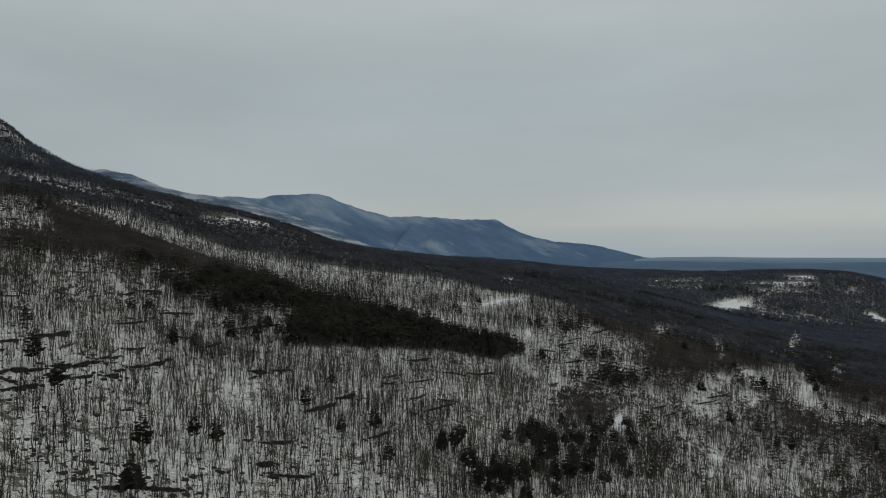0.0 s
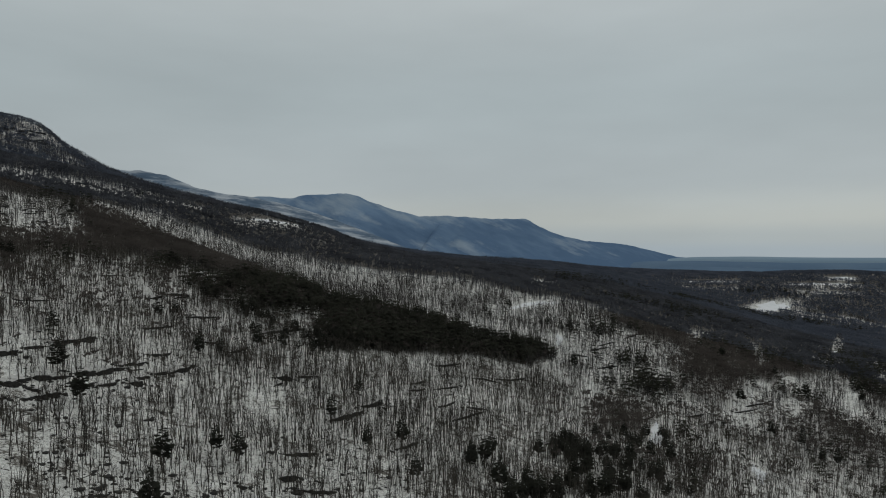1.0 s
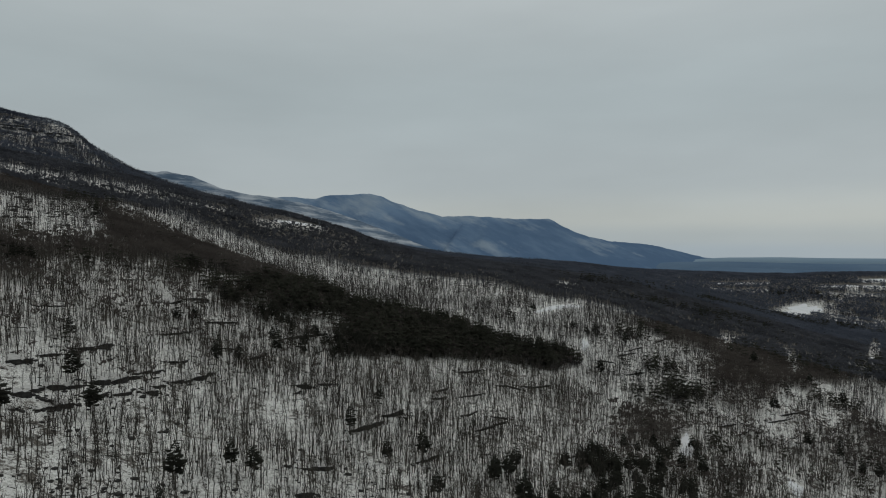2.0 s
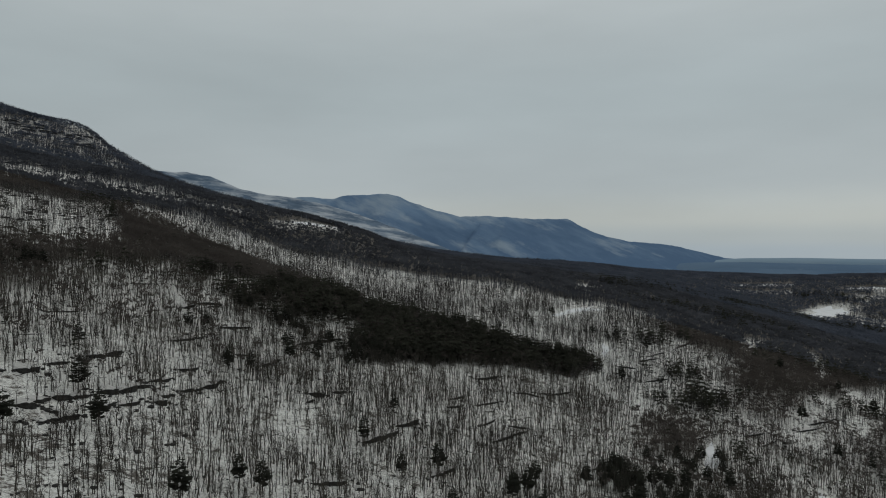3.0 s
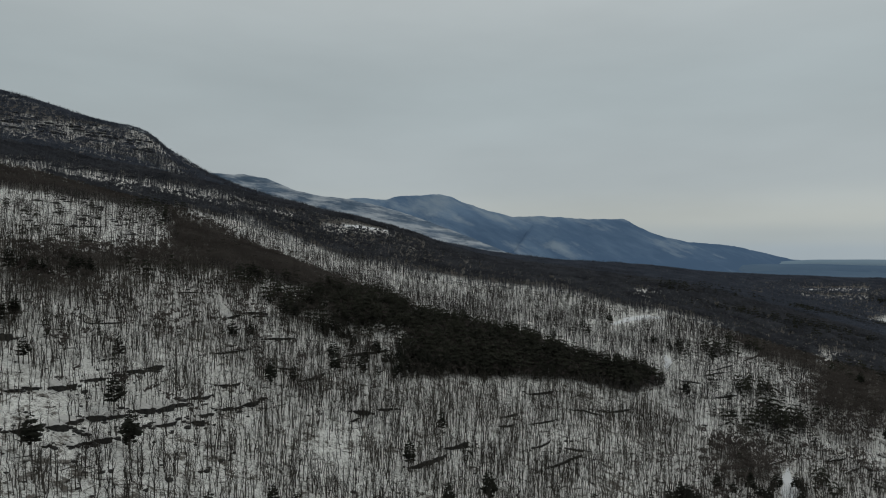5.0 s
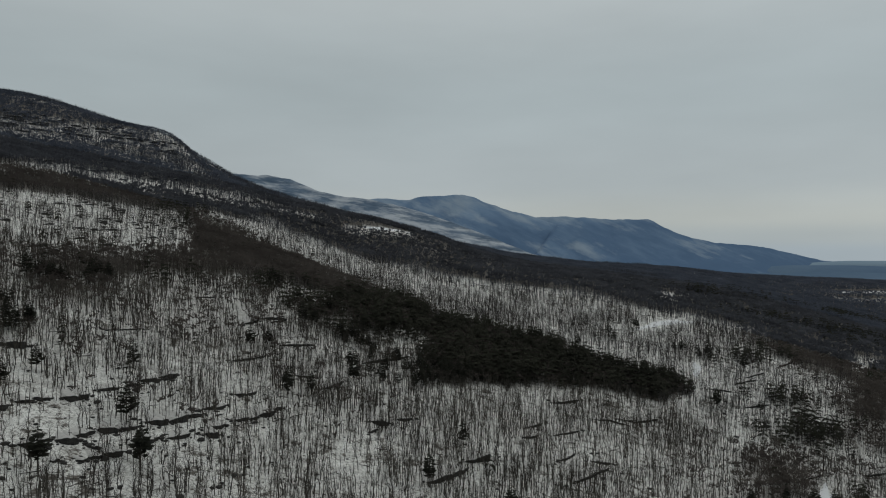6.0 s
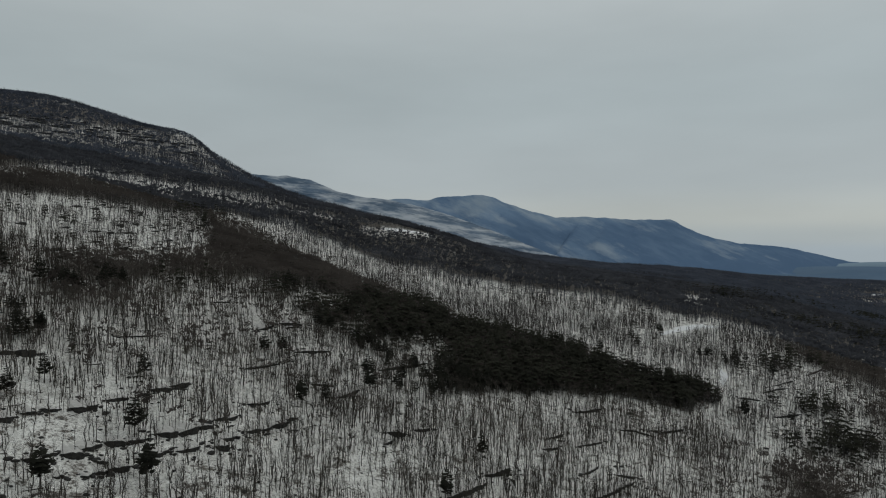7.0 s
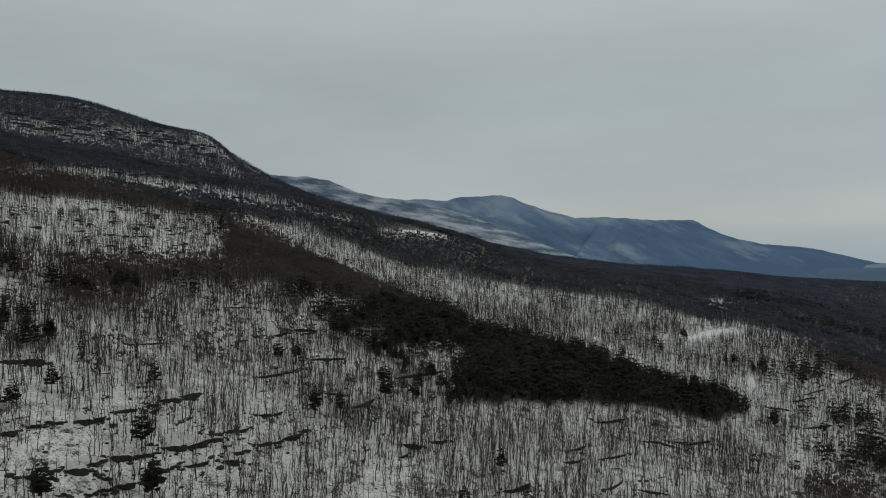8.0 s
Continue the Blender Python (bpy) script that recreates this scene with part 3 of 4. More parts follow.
OPEN = [([(58, 955), (128, 1051)], 9), ([(785, 1865), (915, 2025)], 34), ([(102, 800), (108, 840)], 5), ([(150, 565), (168, 622)], 7), ([(-398, 1210), (-345, 1272)], 9),
        ([(1058, 2268), (1238, 2278)], 14), ([(1231, 2339), (1302, 2340)], 20), ([(583, 1104), (620, 1170)], 7), ([(225, 540), (238, 578)], 6), ([(1232, 1842), (1252, 1938)], 16), ([(892, 1877), (986, 1844)], 13), ([(690, 2190), (900, 2290)], 9)]
GLADES_NEAR = [([(337, 1080), (346, 1060), (323, 989)], 8), ([(441, 1080), (416, 986), (387, 917)], 9), ([(535, 1079), (538, 1040), (504, 973)], 9), ([(653, 1122), (619, 1042), (581, 978)], 10), ([(530, 942), (463, 840), (427, 774)], 10),
               ([(403, 873), (377, 800), (345, 732)], 14), ([(530, 1940), (420, 1880), (404, 1807)], 14), ([(212, 1328), (123, 1260), (116, 1185)], 12), ([(745, 1830), (960, 2060)], 44)]
GLADES_FAR = [([(794, 1480), (640, 1200), (605, 1134)], 9), ([(360, 830), (300, 760), (272, 690)], 16), ([(54, 925), (120, 1025)], 13), ([(1000, 2170), (1180, 2180)], 13), ([(1200, 2250), (1270, 2250)], 16),
              ([(850, 1780), (930, 1760)], 18), ([(660, 2090), (850, 2170)], 16), ([(560, 1050), (540, 1000)], 9), ([(-412, 1180), (-330, 1275)], 17)]
GLADES = GLADES_NEAR + GLADES_FAR
THICKETS_NEAR = [([(168, 695), (214, 765)], 20), ([(-348, 398), (-312, 378)], 12), ([(-400, 425), (-355, 470)], 13), ([(-360, 480), (-335, 560), (-300, 630), (-240, 600)], 14), ([(110, 860), (170, 900), (240, 980)], 16),
                 ([(160, 765), (220, 830)], 18), ([(-535, 845), (-490, 800)], 16), ([(34, 335), (58, 362), (88, 392), (128, 445)], 17), ([(60, 430), (102, 506), (147, 580), (177, 600)], 17), ([(-12, 378), (6, 425), (20, 420)], 10),
                 ([(357, 827), (391, 810)], 18), ([(541, 965), (502, 858)], 18)]
THICKETS_FAR = [([(521, 864), (580, 867)], 24), ([(474, 730), (426, 638)], 18), ([(310, 930), (360, 960), (420, 960)], 30), ([(420, 1500), (640, 1650), (900, 1700)], 50), ([(230, 1180), (420, 1250)], 45),
                ([(520, 980), (700, 1150)], 40), ([(180, 1350), (330, 1500)], 45), ([(900, 2150), (1200, 2200)], 50), ([(-560, 860), (-540, 910)], 12), ([(-322, 600), (-300, 636), (-270, 690)], 9),
                ([(118, 862), (145, 912)], 13)]
THICKETS = THICKETS_NEAR + THICKETS_FAR


def plant(rng, r0, r1, density_max, west=-53, east=37):
    """Evenly strewn places over the sector between two distances."""
    a0, a1 = radians(west), radians(east)
    area = 0.5 * (r1 * r1 - r0 * r0) * (a1 - a0)
    n = int(area * density_max)
    r = np.sqrt(rng.uniform(r0 * r0, r1 * r1, n))
    a = rng.uniform(a0, a1, n)
    return r * np.sin(a), r * np.cos(a)


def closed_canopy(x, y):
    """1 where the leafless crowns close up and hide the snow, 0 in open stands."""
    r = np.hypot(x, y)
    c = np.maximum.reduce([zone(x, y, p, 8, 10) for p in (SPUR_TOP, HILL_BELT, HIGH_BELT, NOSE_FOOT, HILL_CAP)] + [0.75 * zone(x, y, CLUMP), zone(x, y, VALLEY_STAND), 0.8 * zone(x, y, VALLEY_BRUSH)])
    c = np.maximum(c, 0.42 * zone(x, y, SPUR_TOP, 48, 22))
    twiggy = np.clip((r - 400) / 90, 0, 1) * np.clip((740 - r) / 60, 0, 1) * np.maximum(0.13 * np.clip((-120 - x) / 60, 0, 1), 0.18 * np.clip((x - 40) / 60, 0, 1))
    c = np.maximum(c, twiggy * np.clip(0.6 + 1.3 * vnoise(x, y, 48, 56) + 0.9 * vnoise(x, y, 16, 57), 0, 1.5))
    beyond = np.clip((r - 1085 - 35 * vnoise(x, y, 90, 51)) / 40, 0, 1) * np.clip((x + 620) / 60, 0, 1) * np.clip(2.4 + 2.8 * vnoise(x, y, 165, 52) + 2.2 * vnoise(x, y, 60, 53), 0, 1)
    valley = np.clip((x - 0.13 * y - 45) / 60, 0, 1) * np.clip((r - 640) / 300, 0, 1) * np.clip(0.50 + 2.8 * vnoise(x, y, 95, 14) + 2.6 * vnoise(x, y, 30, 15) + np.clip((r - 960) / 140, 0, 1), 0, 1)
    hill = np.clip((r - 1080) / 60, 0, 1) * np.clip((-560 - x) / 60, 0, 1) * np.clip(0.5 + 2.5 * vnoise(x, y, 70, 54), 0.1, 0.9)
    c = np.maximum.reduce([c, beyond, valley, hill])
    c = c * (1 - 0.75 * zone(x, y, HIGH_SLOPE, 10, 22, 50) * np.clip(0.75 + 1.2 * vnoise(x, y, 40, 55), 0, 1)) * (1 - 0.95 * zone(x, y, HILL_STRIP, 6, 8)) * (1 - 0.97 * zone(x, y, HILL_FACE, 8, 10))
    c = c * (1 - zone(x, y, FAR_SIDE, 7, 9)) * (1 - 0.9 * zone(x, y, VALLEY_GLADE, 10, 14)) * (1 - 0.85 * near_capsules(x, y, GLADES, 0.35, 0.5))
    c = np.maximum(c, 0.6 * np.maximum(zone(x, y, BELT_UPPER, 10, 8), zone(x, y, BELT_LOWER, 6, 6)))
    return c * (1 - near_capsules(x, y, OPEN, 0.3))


def bare_density(x, y):
    r = np.hypot(x, y)
    d = (0.083 - 0.007 * np.clip((470 - r) / 60, 0, 1)) * (1 + 0.45 * vnoise(x, y, 38, 4) + 0.30 * vnoise(x, y, 150, 5) + 0.60 * vnoise(x, y, 12, 8))
    d = d * (1 + 0.45 * np.clip((r - 430) / 160, 0, 1) * np.clip((700 - r) / 60, 0, 1) * np.clip((-120 - x) / 80, 0, 1))
    d = d * (1 + 0.6 * np.clip((-270 - x) / 40, 0, 1) * np.clip((500 - y) / 50, 0, 1))
    d = d * (1 + 0.60 * np.clip(1.4 - np.hypot((x + 75) / 110, (y - 440) / 140), 0, 1))
    d = d * (1 - 0.15 * np.clip((r - 650) / 100, 0, 1) - 0.20 * np.clip((r - 950) / 150, 0, 1))
    d = d * (1 - 0.40 * zone(x, y, HILL_FACE)) * (1 - 0.3 * zone(x, y, HILL_STRIP)) * (1 + 0.15 * zone(x, y, FAR_SIDE)) * (1 - 0.45 * near_capsules(x, y, BRIGHT, 0.6)) * (1 - 0.82 * near_capsules(x, y, GLADES, 0.35, 0.5))
    return np.clip(d * (1 - near_capsules(x, y, OPEN, 0.3)) * (1 - closed_canopy(x, y)) * (1 - 0.7 * in_lee(x, y)), 0, MOST)


def canopy_density(x, y):
    return (1 - 0.75 * in_lee(x, y)) * np.clip(closed_canopy(x, y) * (0.098 - 0.062 * np.clip((np.hypot(x, y) - 850) / 300, 0, 1) - 0.009 * np.clip((np.hypot(x, y) - 1400) / 300, 0, 1)), 0, MOST)


MOST = 0.12
ground_sheet()
NEAR_STRETCH = ((-240, -160), (282, 346))   # the piece of slope over which the flight passes lowest


def rng_py(seed):
    return random.Random(seed)


def bare_templates(count, sides, parts, limbs, twigs, r_limb, r_twig, seed, round_limbs=True, round_twigs=True, stout=0.0135, cloud=None, forks=0):
    out = []
    for k in range(count):
        rng = rng_py(seed + k)
        h = 12.5
        t, pts = bare_trunk(rng, h, sides, parts, stout * rng.uniform(0.7, 1.35), (k % 3) * forks // 2 + (forks and k % 2))
        c = bare_crown(rng, pts, h, limbs, twigs, r_limb, r_twig, 0.38, round_limbs, round_twigs)
        if cloud:
            twig_cloud(c, rng, pts, h, *cloud)
        out.append((t, c))
    return out


def join_builds(t, c):
    tv, tf = t.arrays()
    cv, cf = c.arrays()
    return np.concatenate([tv, cv]), np.concatenate([tf, cf + len(tv)])


near_sets = bare_templates(7, 4, 4, 12, 3, 0.09, 0.045, 100, stout=0.015, cloud=(14, 2.4, 1.3, 0.03), forks=1)
near_templates = [join_builds(*q) for q in bare_templates(14, 3, 3, 5, 0, 0.085, 0.06, 150, False, False, 0.0155, (10, 2.4, 1.6, 0.05), 1)]
canopy_templates = [join_builds(*q) for q in bare_templates(8, 3, 1, 0, 0, 0.1, 0.05, 220, False, False, 0.015, (8, 2.9, 2.5, 0.64, 0.11))]
far_canopy_templates = [join_builds(*q) for q in bare_templates(8, 3, 1, 0, 0, 0.1, 0.05, 240, False, False, 0.015, (5, 3.3, 3.8, 1.40, 0.10))]
mid_templates = [join_builds(*q) for q in bare_templates(10, 3, 1, 3, 0, 0.12, 0.05, 200, False, False, 0.018, (4, 2.6, 2.2, 0.12), 1)]
far_templates = [join_builds(*q) for q in bare_templates(8, 3, 1, 2, 0, 0.25, 0.05, 300, False, False, 0.022, (1, 2.7, 2.8, 0.3))]


def stand(name, label, templates, r0, r1, spread, scale, mat, seed, west=-53, most=MOST, vary=(0.72, 1.18)):
    g = np.random.default_rng(seed)
    x, y = plant(g, r0, r1, most, west)
    keep = g.uniform(0, most, len(x)) < spread(x, y)
    (xa, xb), (ya, yb) = NEAR_STRETCH
    keep &= ~((x > xa) & (x < xb) & (y > ya) & (y < yb))
    x, y = x[keep], y[keep]
    sc = scale * g.uniform(*vary, len(x))
    ob = new(name, scatter_mesh(name, templates, x, y, land(x, y), sc, mat, g))
    return tagged(ob, label, "woods", kind="stuff")


stand("bare_woods", "close-standing leafless grey-brown trees on the snowy slope", near_templates, 190, 700, bare_density, 1.0, BARK, 11)
stand("bare_woods", "leafless woods with snow showing between the trunks", mid_templates, 700, 1050, bare_density, 1.0, WOODS, 12)
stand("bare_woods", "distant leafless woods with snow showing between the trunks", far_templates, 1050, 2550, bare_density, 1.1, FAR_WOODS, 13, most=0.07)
stand("closed_woods", "dense brown leafless woods with closed crowns", canopy_templates, 380, 1050, canopy_density, 1.0, CANOPY, 15, vary=(0.86, 1.08))
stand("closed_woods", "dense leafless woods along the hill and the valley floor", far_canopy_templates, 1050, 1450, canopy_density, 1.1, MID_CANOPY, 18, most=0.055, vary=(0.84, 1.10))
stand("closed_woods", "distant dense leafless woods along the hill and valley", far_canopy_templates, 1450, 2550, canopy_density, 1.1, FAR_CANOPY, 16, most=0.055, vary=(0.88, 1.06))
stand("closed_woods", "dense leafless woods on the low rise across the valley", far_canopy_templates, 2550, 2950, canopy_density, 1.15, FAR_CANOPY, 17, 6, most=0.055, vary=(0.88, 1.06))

SNOW_FIELD = mottled("clean_field_snow", 0.05, [(0.3, (0.74, 0.745, 0.75)), (0.7, (0.90, 0.90, 0.905))], 0.7, (1, 1, 1), 0.1)


def snow_field(pts, half, seed):
    """An open piece of clean snow, laid over the lie of the land."""
    g = np.random.default_rng(seed)
    (ax, ay), (bx, by) = pts[0], pts[-1]
    cx, cy, length = (ax + bx) / 2, (ay + by) / 2, math.hypot(bx - ax, by - ay) / 2 + half
    ux, uy = (bx - ax) / (2 * (length - half) + 1e-9), (by - ay) / (2 * (length - half) + 1e-9)
    na, nr = 48, 10
    ang = np.linspace(0, 2 * np.pi, na, endpoint=False)
    edge = 1 + 0.25 * np.sin(ang * 3 + seed) + 0.15 * np.sin(ang * 7 + 2 * seed) + g.uniform(-0.1, 0.1, na)
    V = []
    for k in range(nr + 1):
        q = k / nr
        a, b = np.cos(ang) * length * q * edge, np.sin(ang) * half * q * edge
        x, y = cx + a * ux - b * uy, cy + a * uy + b * ux
        V.append(np.stack([x, y, land(x, y) + (0.55 if k < nr else -0.6)], -1))
    V = np.concatenate(V)
    i, j = np.arange(nr)[:, None] * na, np.arange(na)[None]
    jn = (j + 1) % na
    F = np.stack([i + j, i + na + j, i + na + jn, i + jn], -1).reshape(-1, 4)
    tagged(new("snow_field", mesh_from("snow_field", V, F, SNOW_FIELD, True)), "open clearing of clean bright snow among the woods", "clearing", kind="structure")


for k, (pts, half) in enumerate(OPEN):
    snow_field(pts, half * 0.85, 60 + k)

# ---- evergreens in belts ----
far_conifers = [join_builds(*conifer_parts(rng_py(400 + k), 14, 4.4, 5, 6, 0.15, 0.6, 0.40, 0.5 + 0.11 * k, False)) for k in range(5)]


THICKET_PLACES = []
FEW_PINES = [([(-330, 620), (-250, 660)], 30), ([(-395, 440), (-360, 560)], 30), ([(-30, 900), (60, 960)], 40), ([(-120, 1040), (-20, 1080)], 30)]   # singly among the leafless trees


def evergreen_belt():
    g = np.random.default_rng(21)
    x, y = plant(g, 300, 2400, 0.06)
    gaps = np.clip(0.55 + 0.9 * vnoise(x, y, 15, 41) + 0.6 * vnoise(x, y, 42, 42), 0, 1)
    belt = np.maximum.reduce([zone(x, y, BELT_UPPER, 18, 12, 20) * np.clip(gaps + 0.5, 0, 1), zone(x, y, BELT_LOWER, 5, 7, 20), 0.30 * zone(x, y, BELT_FRINGE, 8, 10) * np.clip(2.2 * gaps - 0.5, 0, 1)])
    clumps = near_capsules(x, y, THICKETS, 0.6, 0.7) * gaps * np.where(np.hypot(x, y) < 640, 0.26, 0.34)
    keep = g.uniform(0, 1, len(x)) < np.maximum(belt, clumps)
    x, y = x[keep], y[keep]
    far_off = np.hypot(x, y)
    close = far_off < min(620.0, float(np.sort(far_off)[360]))
    size = g.uniform(0.6, 1.45, len(x))
    pick = ~close
    ob = new("evergreen_belt", scatter_mesh("evergreen_belt", far_conifers, x[pick], y[pick], land(x[pick], y[pick]), size[pick], BELT_NEEDLE, g))
    tagged(ob, "dark belts of evergreens along the spur and valley", "woods", kind="stuff")
    THICKET_PLACES.extend((float(p), float(q)) for p, q in zip(x[close], y[close]))
    x, y = plant(g, 450, 2700, 0.006)
    d = 0.02 + 0.6 * np.clip((x - 0.16 * y) / 250, 0, 1) * np.clip(vnoise(x, y, 110, 6) * 1.6 - 0.1, 0, 1) + 0.14 * np.maximum(zone(x, y, SPUR_TOP), zone(x, y, HILL_BELT)) + 0.30 * zone(x, y, HILL_FACE) + 0.25 * near_capsules(x, y, FEW_PINES, 0.6)
    d = d * (1 - near_capsules(x, y, OPEN, 0.3))
    keep = g.uniform(0, 1, len(x)) < d
    x, y = x[keep], y[keep]
    ob = new("scattered_evergreens", scatter_mesh("scattered_evergreens", far_conifers, x, y, land(x, y), g.uniform(0.55, 1.05, len(x)), BELT_NEEDLE, g))
    tagged(ob, "dark evergreens scattered among the leafless woods", "woods", kind="stuff")


evergreen_belt()

# ---- single evergreens ----
PINES_UP = [(-216, 349), (-311, 381), (-312, 391), (-192, 327), (-209, 291), (-184, 451), (-176, 468), (-164, 513), (-235, 499), (-228, 511), (-224, 582), (-206, 593), (-154, 552), (-141, 564), (-153, 578), (-134, 578), (-81, 481), (-253, 402), (-271, 354), (-266, 329), (-385, 434), (-368, 446), (-357, 452), (-350, 481), (-291, 642), (127, 883), (114, 865), (137, 881), (145, 703), (149, 738), (108, 723), (17, 893), (51, 940), (-196, 619), (-231, 575), (-230, 629), (-18, 808), (157, 846), (97, 872), (89, 877)]
PINES_DOWN = [(-187, 321), (-186, 456), (-172, 530), (-116, 246), (-108, 316), (-119, 317), (-130, 287), (-58, 380), (-28, 344), (-85, 411), (-41, 398), (7, 393), (14, 360), (18, 329), (34, 344), (45, 367), (58, 390), (62, 427), (63, 368), (70, 366), (84, 384), (106, 466), (126, 532), (93, 381), (117, 433), (156, 557), (145, 504), (130, 505), (288, 666), (318, 630), (329, 624), (311, 654), (476, 717), (429, 654), (337, 992), (330, 903), (390, 806), (463, 821), (600, 981), (510, 800), (290, 745), (378, 859), (29, 358), (12, 414), (-1, 381)]


def evergreen_crown(rng_k, height, reach, tiers, spokes, bare_below, broad):
    """Separate flat boughs in ragged layers: each a spray that forks into fingers and droops at the tip."""
    crown = Build()
    for k in range(tiers):
        t = k / (tiers - 1)
        z = height * (bare_below + (0.96 - bare_below) * t)
        spire = (1 - t) ** 0.85 + 0.07
        head = max(0.15, math.sin(math.pi * (0.20 + 0.76 * t))) ** 0.9
        out = reach * (spire * (1 - broad) + head * broad) * rng_k.uniform(0.7, 1.15)
        n = max(4, int(spokes * (1 - 0.35 * t)))
        for s in range(n):
            if rng_k.random() < 0.08:
                continue
            az = 6.283 * (s + rng_k.uniform(-0.45, 0.45)) / n + k * 2.1
            r = out * rng_k.uniform(0.5, 1.15)
            c, sn = math.cos(az), math.sin(az)
            base = Vector((0, 0, z + rng_k.uniform(-0.35, 0.35)))
            lift = rng_k.uniform(-0.05, 0.28)
            side = Vector((-sn, c, 0))
            for q in (-1, 0, 1):
                a0 = base.lerp(base + Vector((c * r, sn * r, lift * r)), 0.28 if q else 0.05)
                span = r * (0.92 if q == 0 else 0.62)
                e = a0 + Vector((c, sn, 0)) * span + side * (0.42 * span * q) + Vector((0, 0, span * (lift - rng_k.uniform(0.05, 0.30))))
                m = a0.lerp(e, 0.55) + Vector((0, 0, 0.08 * span))
                w = side * (0.25 * r + 0.15)
                hang = Vector((0, 0, -0.15 * r - 0.13))
                crown.tri(a0, m + w + hang, e)
                crown.tri(a0, e, m - w + hang)
    crown.spike((0, 0, height * 0.9), (0, 0, height * 1.03), 0.22, 0.0, 4)
    return crown


def evergreen(k):
    rng_k = rng_py(500 + k)
    trunk = Build()
    trunk.spike((0, 0, -0.8), (rng_k.uniform(-0.3, 0.3), rng_k.uniform(-0.3, 0.3), 14.6), 0.24, 0.0, 6)
    c = evergreen_crown(rng_k, 15, rng_k.uniform(3.8, 5.0), (12, 10, 11, 13, 9, 11)[k], 9, rng_k.uniform(0.20, 0.40), (0.2, 0.9, 0.5, 0.3, 1.0, 0.7)[k])
    label = ("pointed dark evergreen with drooping layered boughs in the snow", "round-headed dark pine with flat layered boughs in the snow")[k in (1, 4, 5)]
    ob = thing("evergreen_tree", label, "tree", "single evergreens on the slope")
    part("trunk", mesh_from("evergreen_trunk", *trunk.arrays(), BARK), ob)
    part("crown", mesh_from("evergreen_crown", *c.arrays(), NEEDLE), ob)
    return ob


def place_all(makers, places, seed, lo, hi):
    g = rng_py(seed)
    first = {}
    for x, y in places:
        k = g.randrange(len(makers))
        s = g.uniform(lo, hi)
        m = pose(x, y, float(land(x, y)) - 0.1, g.uniform(-2, 2), g.uniform(-2, 2), g.uniform(0, 360))
        if k not in first:
            first[k] = makers[k]()
            first[k].matrix_basis = m
            ob = first[k]
        else:
            ob = copy_thing(first[k], m)
        ob.scale = (s, s, s)


place_all([lambda k=k: evergreen(k) for k in range(6)], PINES_UP + PINES_DOWN, 7, 0.95, 1.4)
place_all([lambda k=k: evergreen(k) for k in range(6)], THICKET_PLACES, 9, 0.55, 1.1)


# ---- rock ledges with snow on top ----
LEDGES_A = [(-224, 302, 7, 44, 1.5), (-224, 310, 7, 61, 0.8), (-219, 317, 8, 58, 2.0), (-220, 328, 9, 85, 1.3), (-217, 339, 9, 52, 1.9), (-214, 348, 8, 68, 1.2), (-210, 364, 9, 59, 2.1), (-206, 374, 11, 79, 2.1),
            (-203, 384, 8, 62, 1.4), (-204, 398, 8, 77, 1.1), (-201, 404, 7, 80, 1.3)]
LEDGES_HIGH = [(-253, 316, 6, 73, 1.5), (-252, 327, 6, 71, 0.9), (-252, 335, 4, 76, 0.7), (-250, 338, 5, 75, 0.9), (-246, 349, 7, 63, 1.6), (-245, 355, 7, 80, 1.4), (-243, 370, 10, 65, 1.1), (-240, 385, 5, 62, 1.2),
               (-239, 397, 12, 66, 1.4), (-237, 411, 9, 77, 2.0)]   # east, north, length, lie, height
LEDGES_NEXT = [(-210, 323, 5, 40, 1.1), (-205, 317, 5, 64, 1.1), (-203, 325, 8, 69, 1.7), (-206, 310, 3, 78, 0.9), (-211, 301, 3, 77, 0.7), (-201, 346, 11, 83, 1.2), (-196, 360, 12, 73, 1.2), (-187, 374, 6, 50, 2.2),
               (-190, 384, 12, 68, 1.2), (-187, 402, 8, 71, 1.3), (-184, 409, 4, 78, 1.1)]
LEDGES_LOW = [(-182, 420, 11, 73, 2.1), (-181, 432, 5, 70, 1.5), (-203, 429, 7, 58, 1.0), (-200, 437, 8, 78, 1.0), (-229, 470, 8, 72, 0.9), (-227, 489, 12, 75, 0.8), (-245, 559, 10, 71, 0.8), (-290, 441, 17, 69, 0.5),
              (-299, 365, 12, 68, 0.4), (-301, 549, 20, 71, 0.6)]
LEDGES_B = [(-301, 359, 10, 72), (-298, 368, 10, 72), (-174, 497, 23, 78), (-192, 493, 12, 43), (-162, 581, 50, 65), (-122, 493, 12, 55), (-70, 467, 21, 64)]
LEDGES_C = [(-131, 453, 8, 85), (5, 622, 14, 32), (16, 627, 13, 13), (29, 646, 17, 40), (3, 532, 14, 32), (120, 772, 22, 21), (152, 815, 33, 43), (-43, 563, 16, 65), (-19, 521, 24, 70), (-125, 251, 8, 52), (-111, 262, 16, 17), (-89, 351, 17, 41), (-70, 309, 16, 25), (-85, 315, 8, 43), (-98, 293, 3, 19), (-7, 492, 28, 65), (-80, 433, 35, 68), (-24, 637, 29, 54)]


def downhill(x, y, step=8.0):
    gx = float(land(x + step, y) - land(x - step, y))
    gy = float(land(x, y + step) - land(x, y - step))
    k = math.hypot(gx, gy) + 1e-9
    return -gx / k, -gy / k


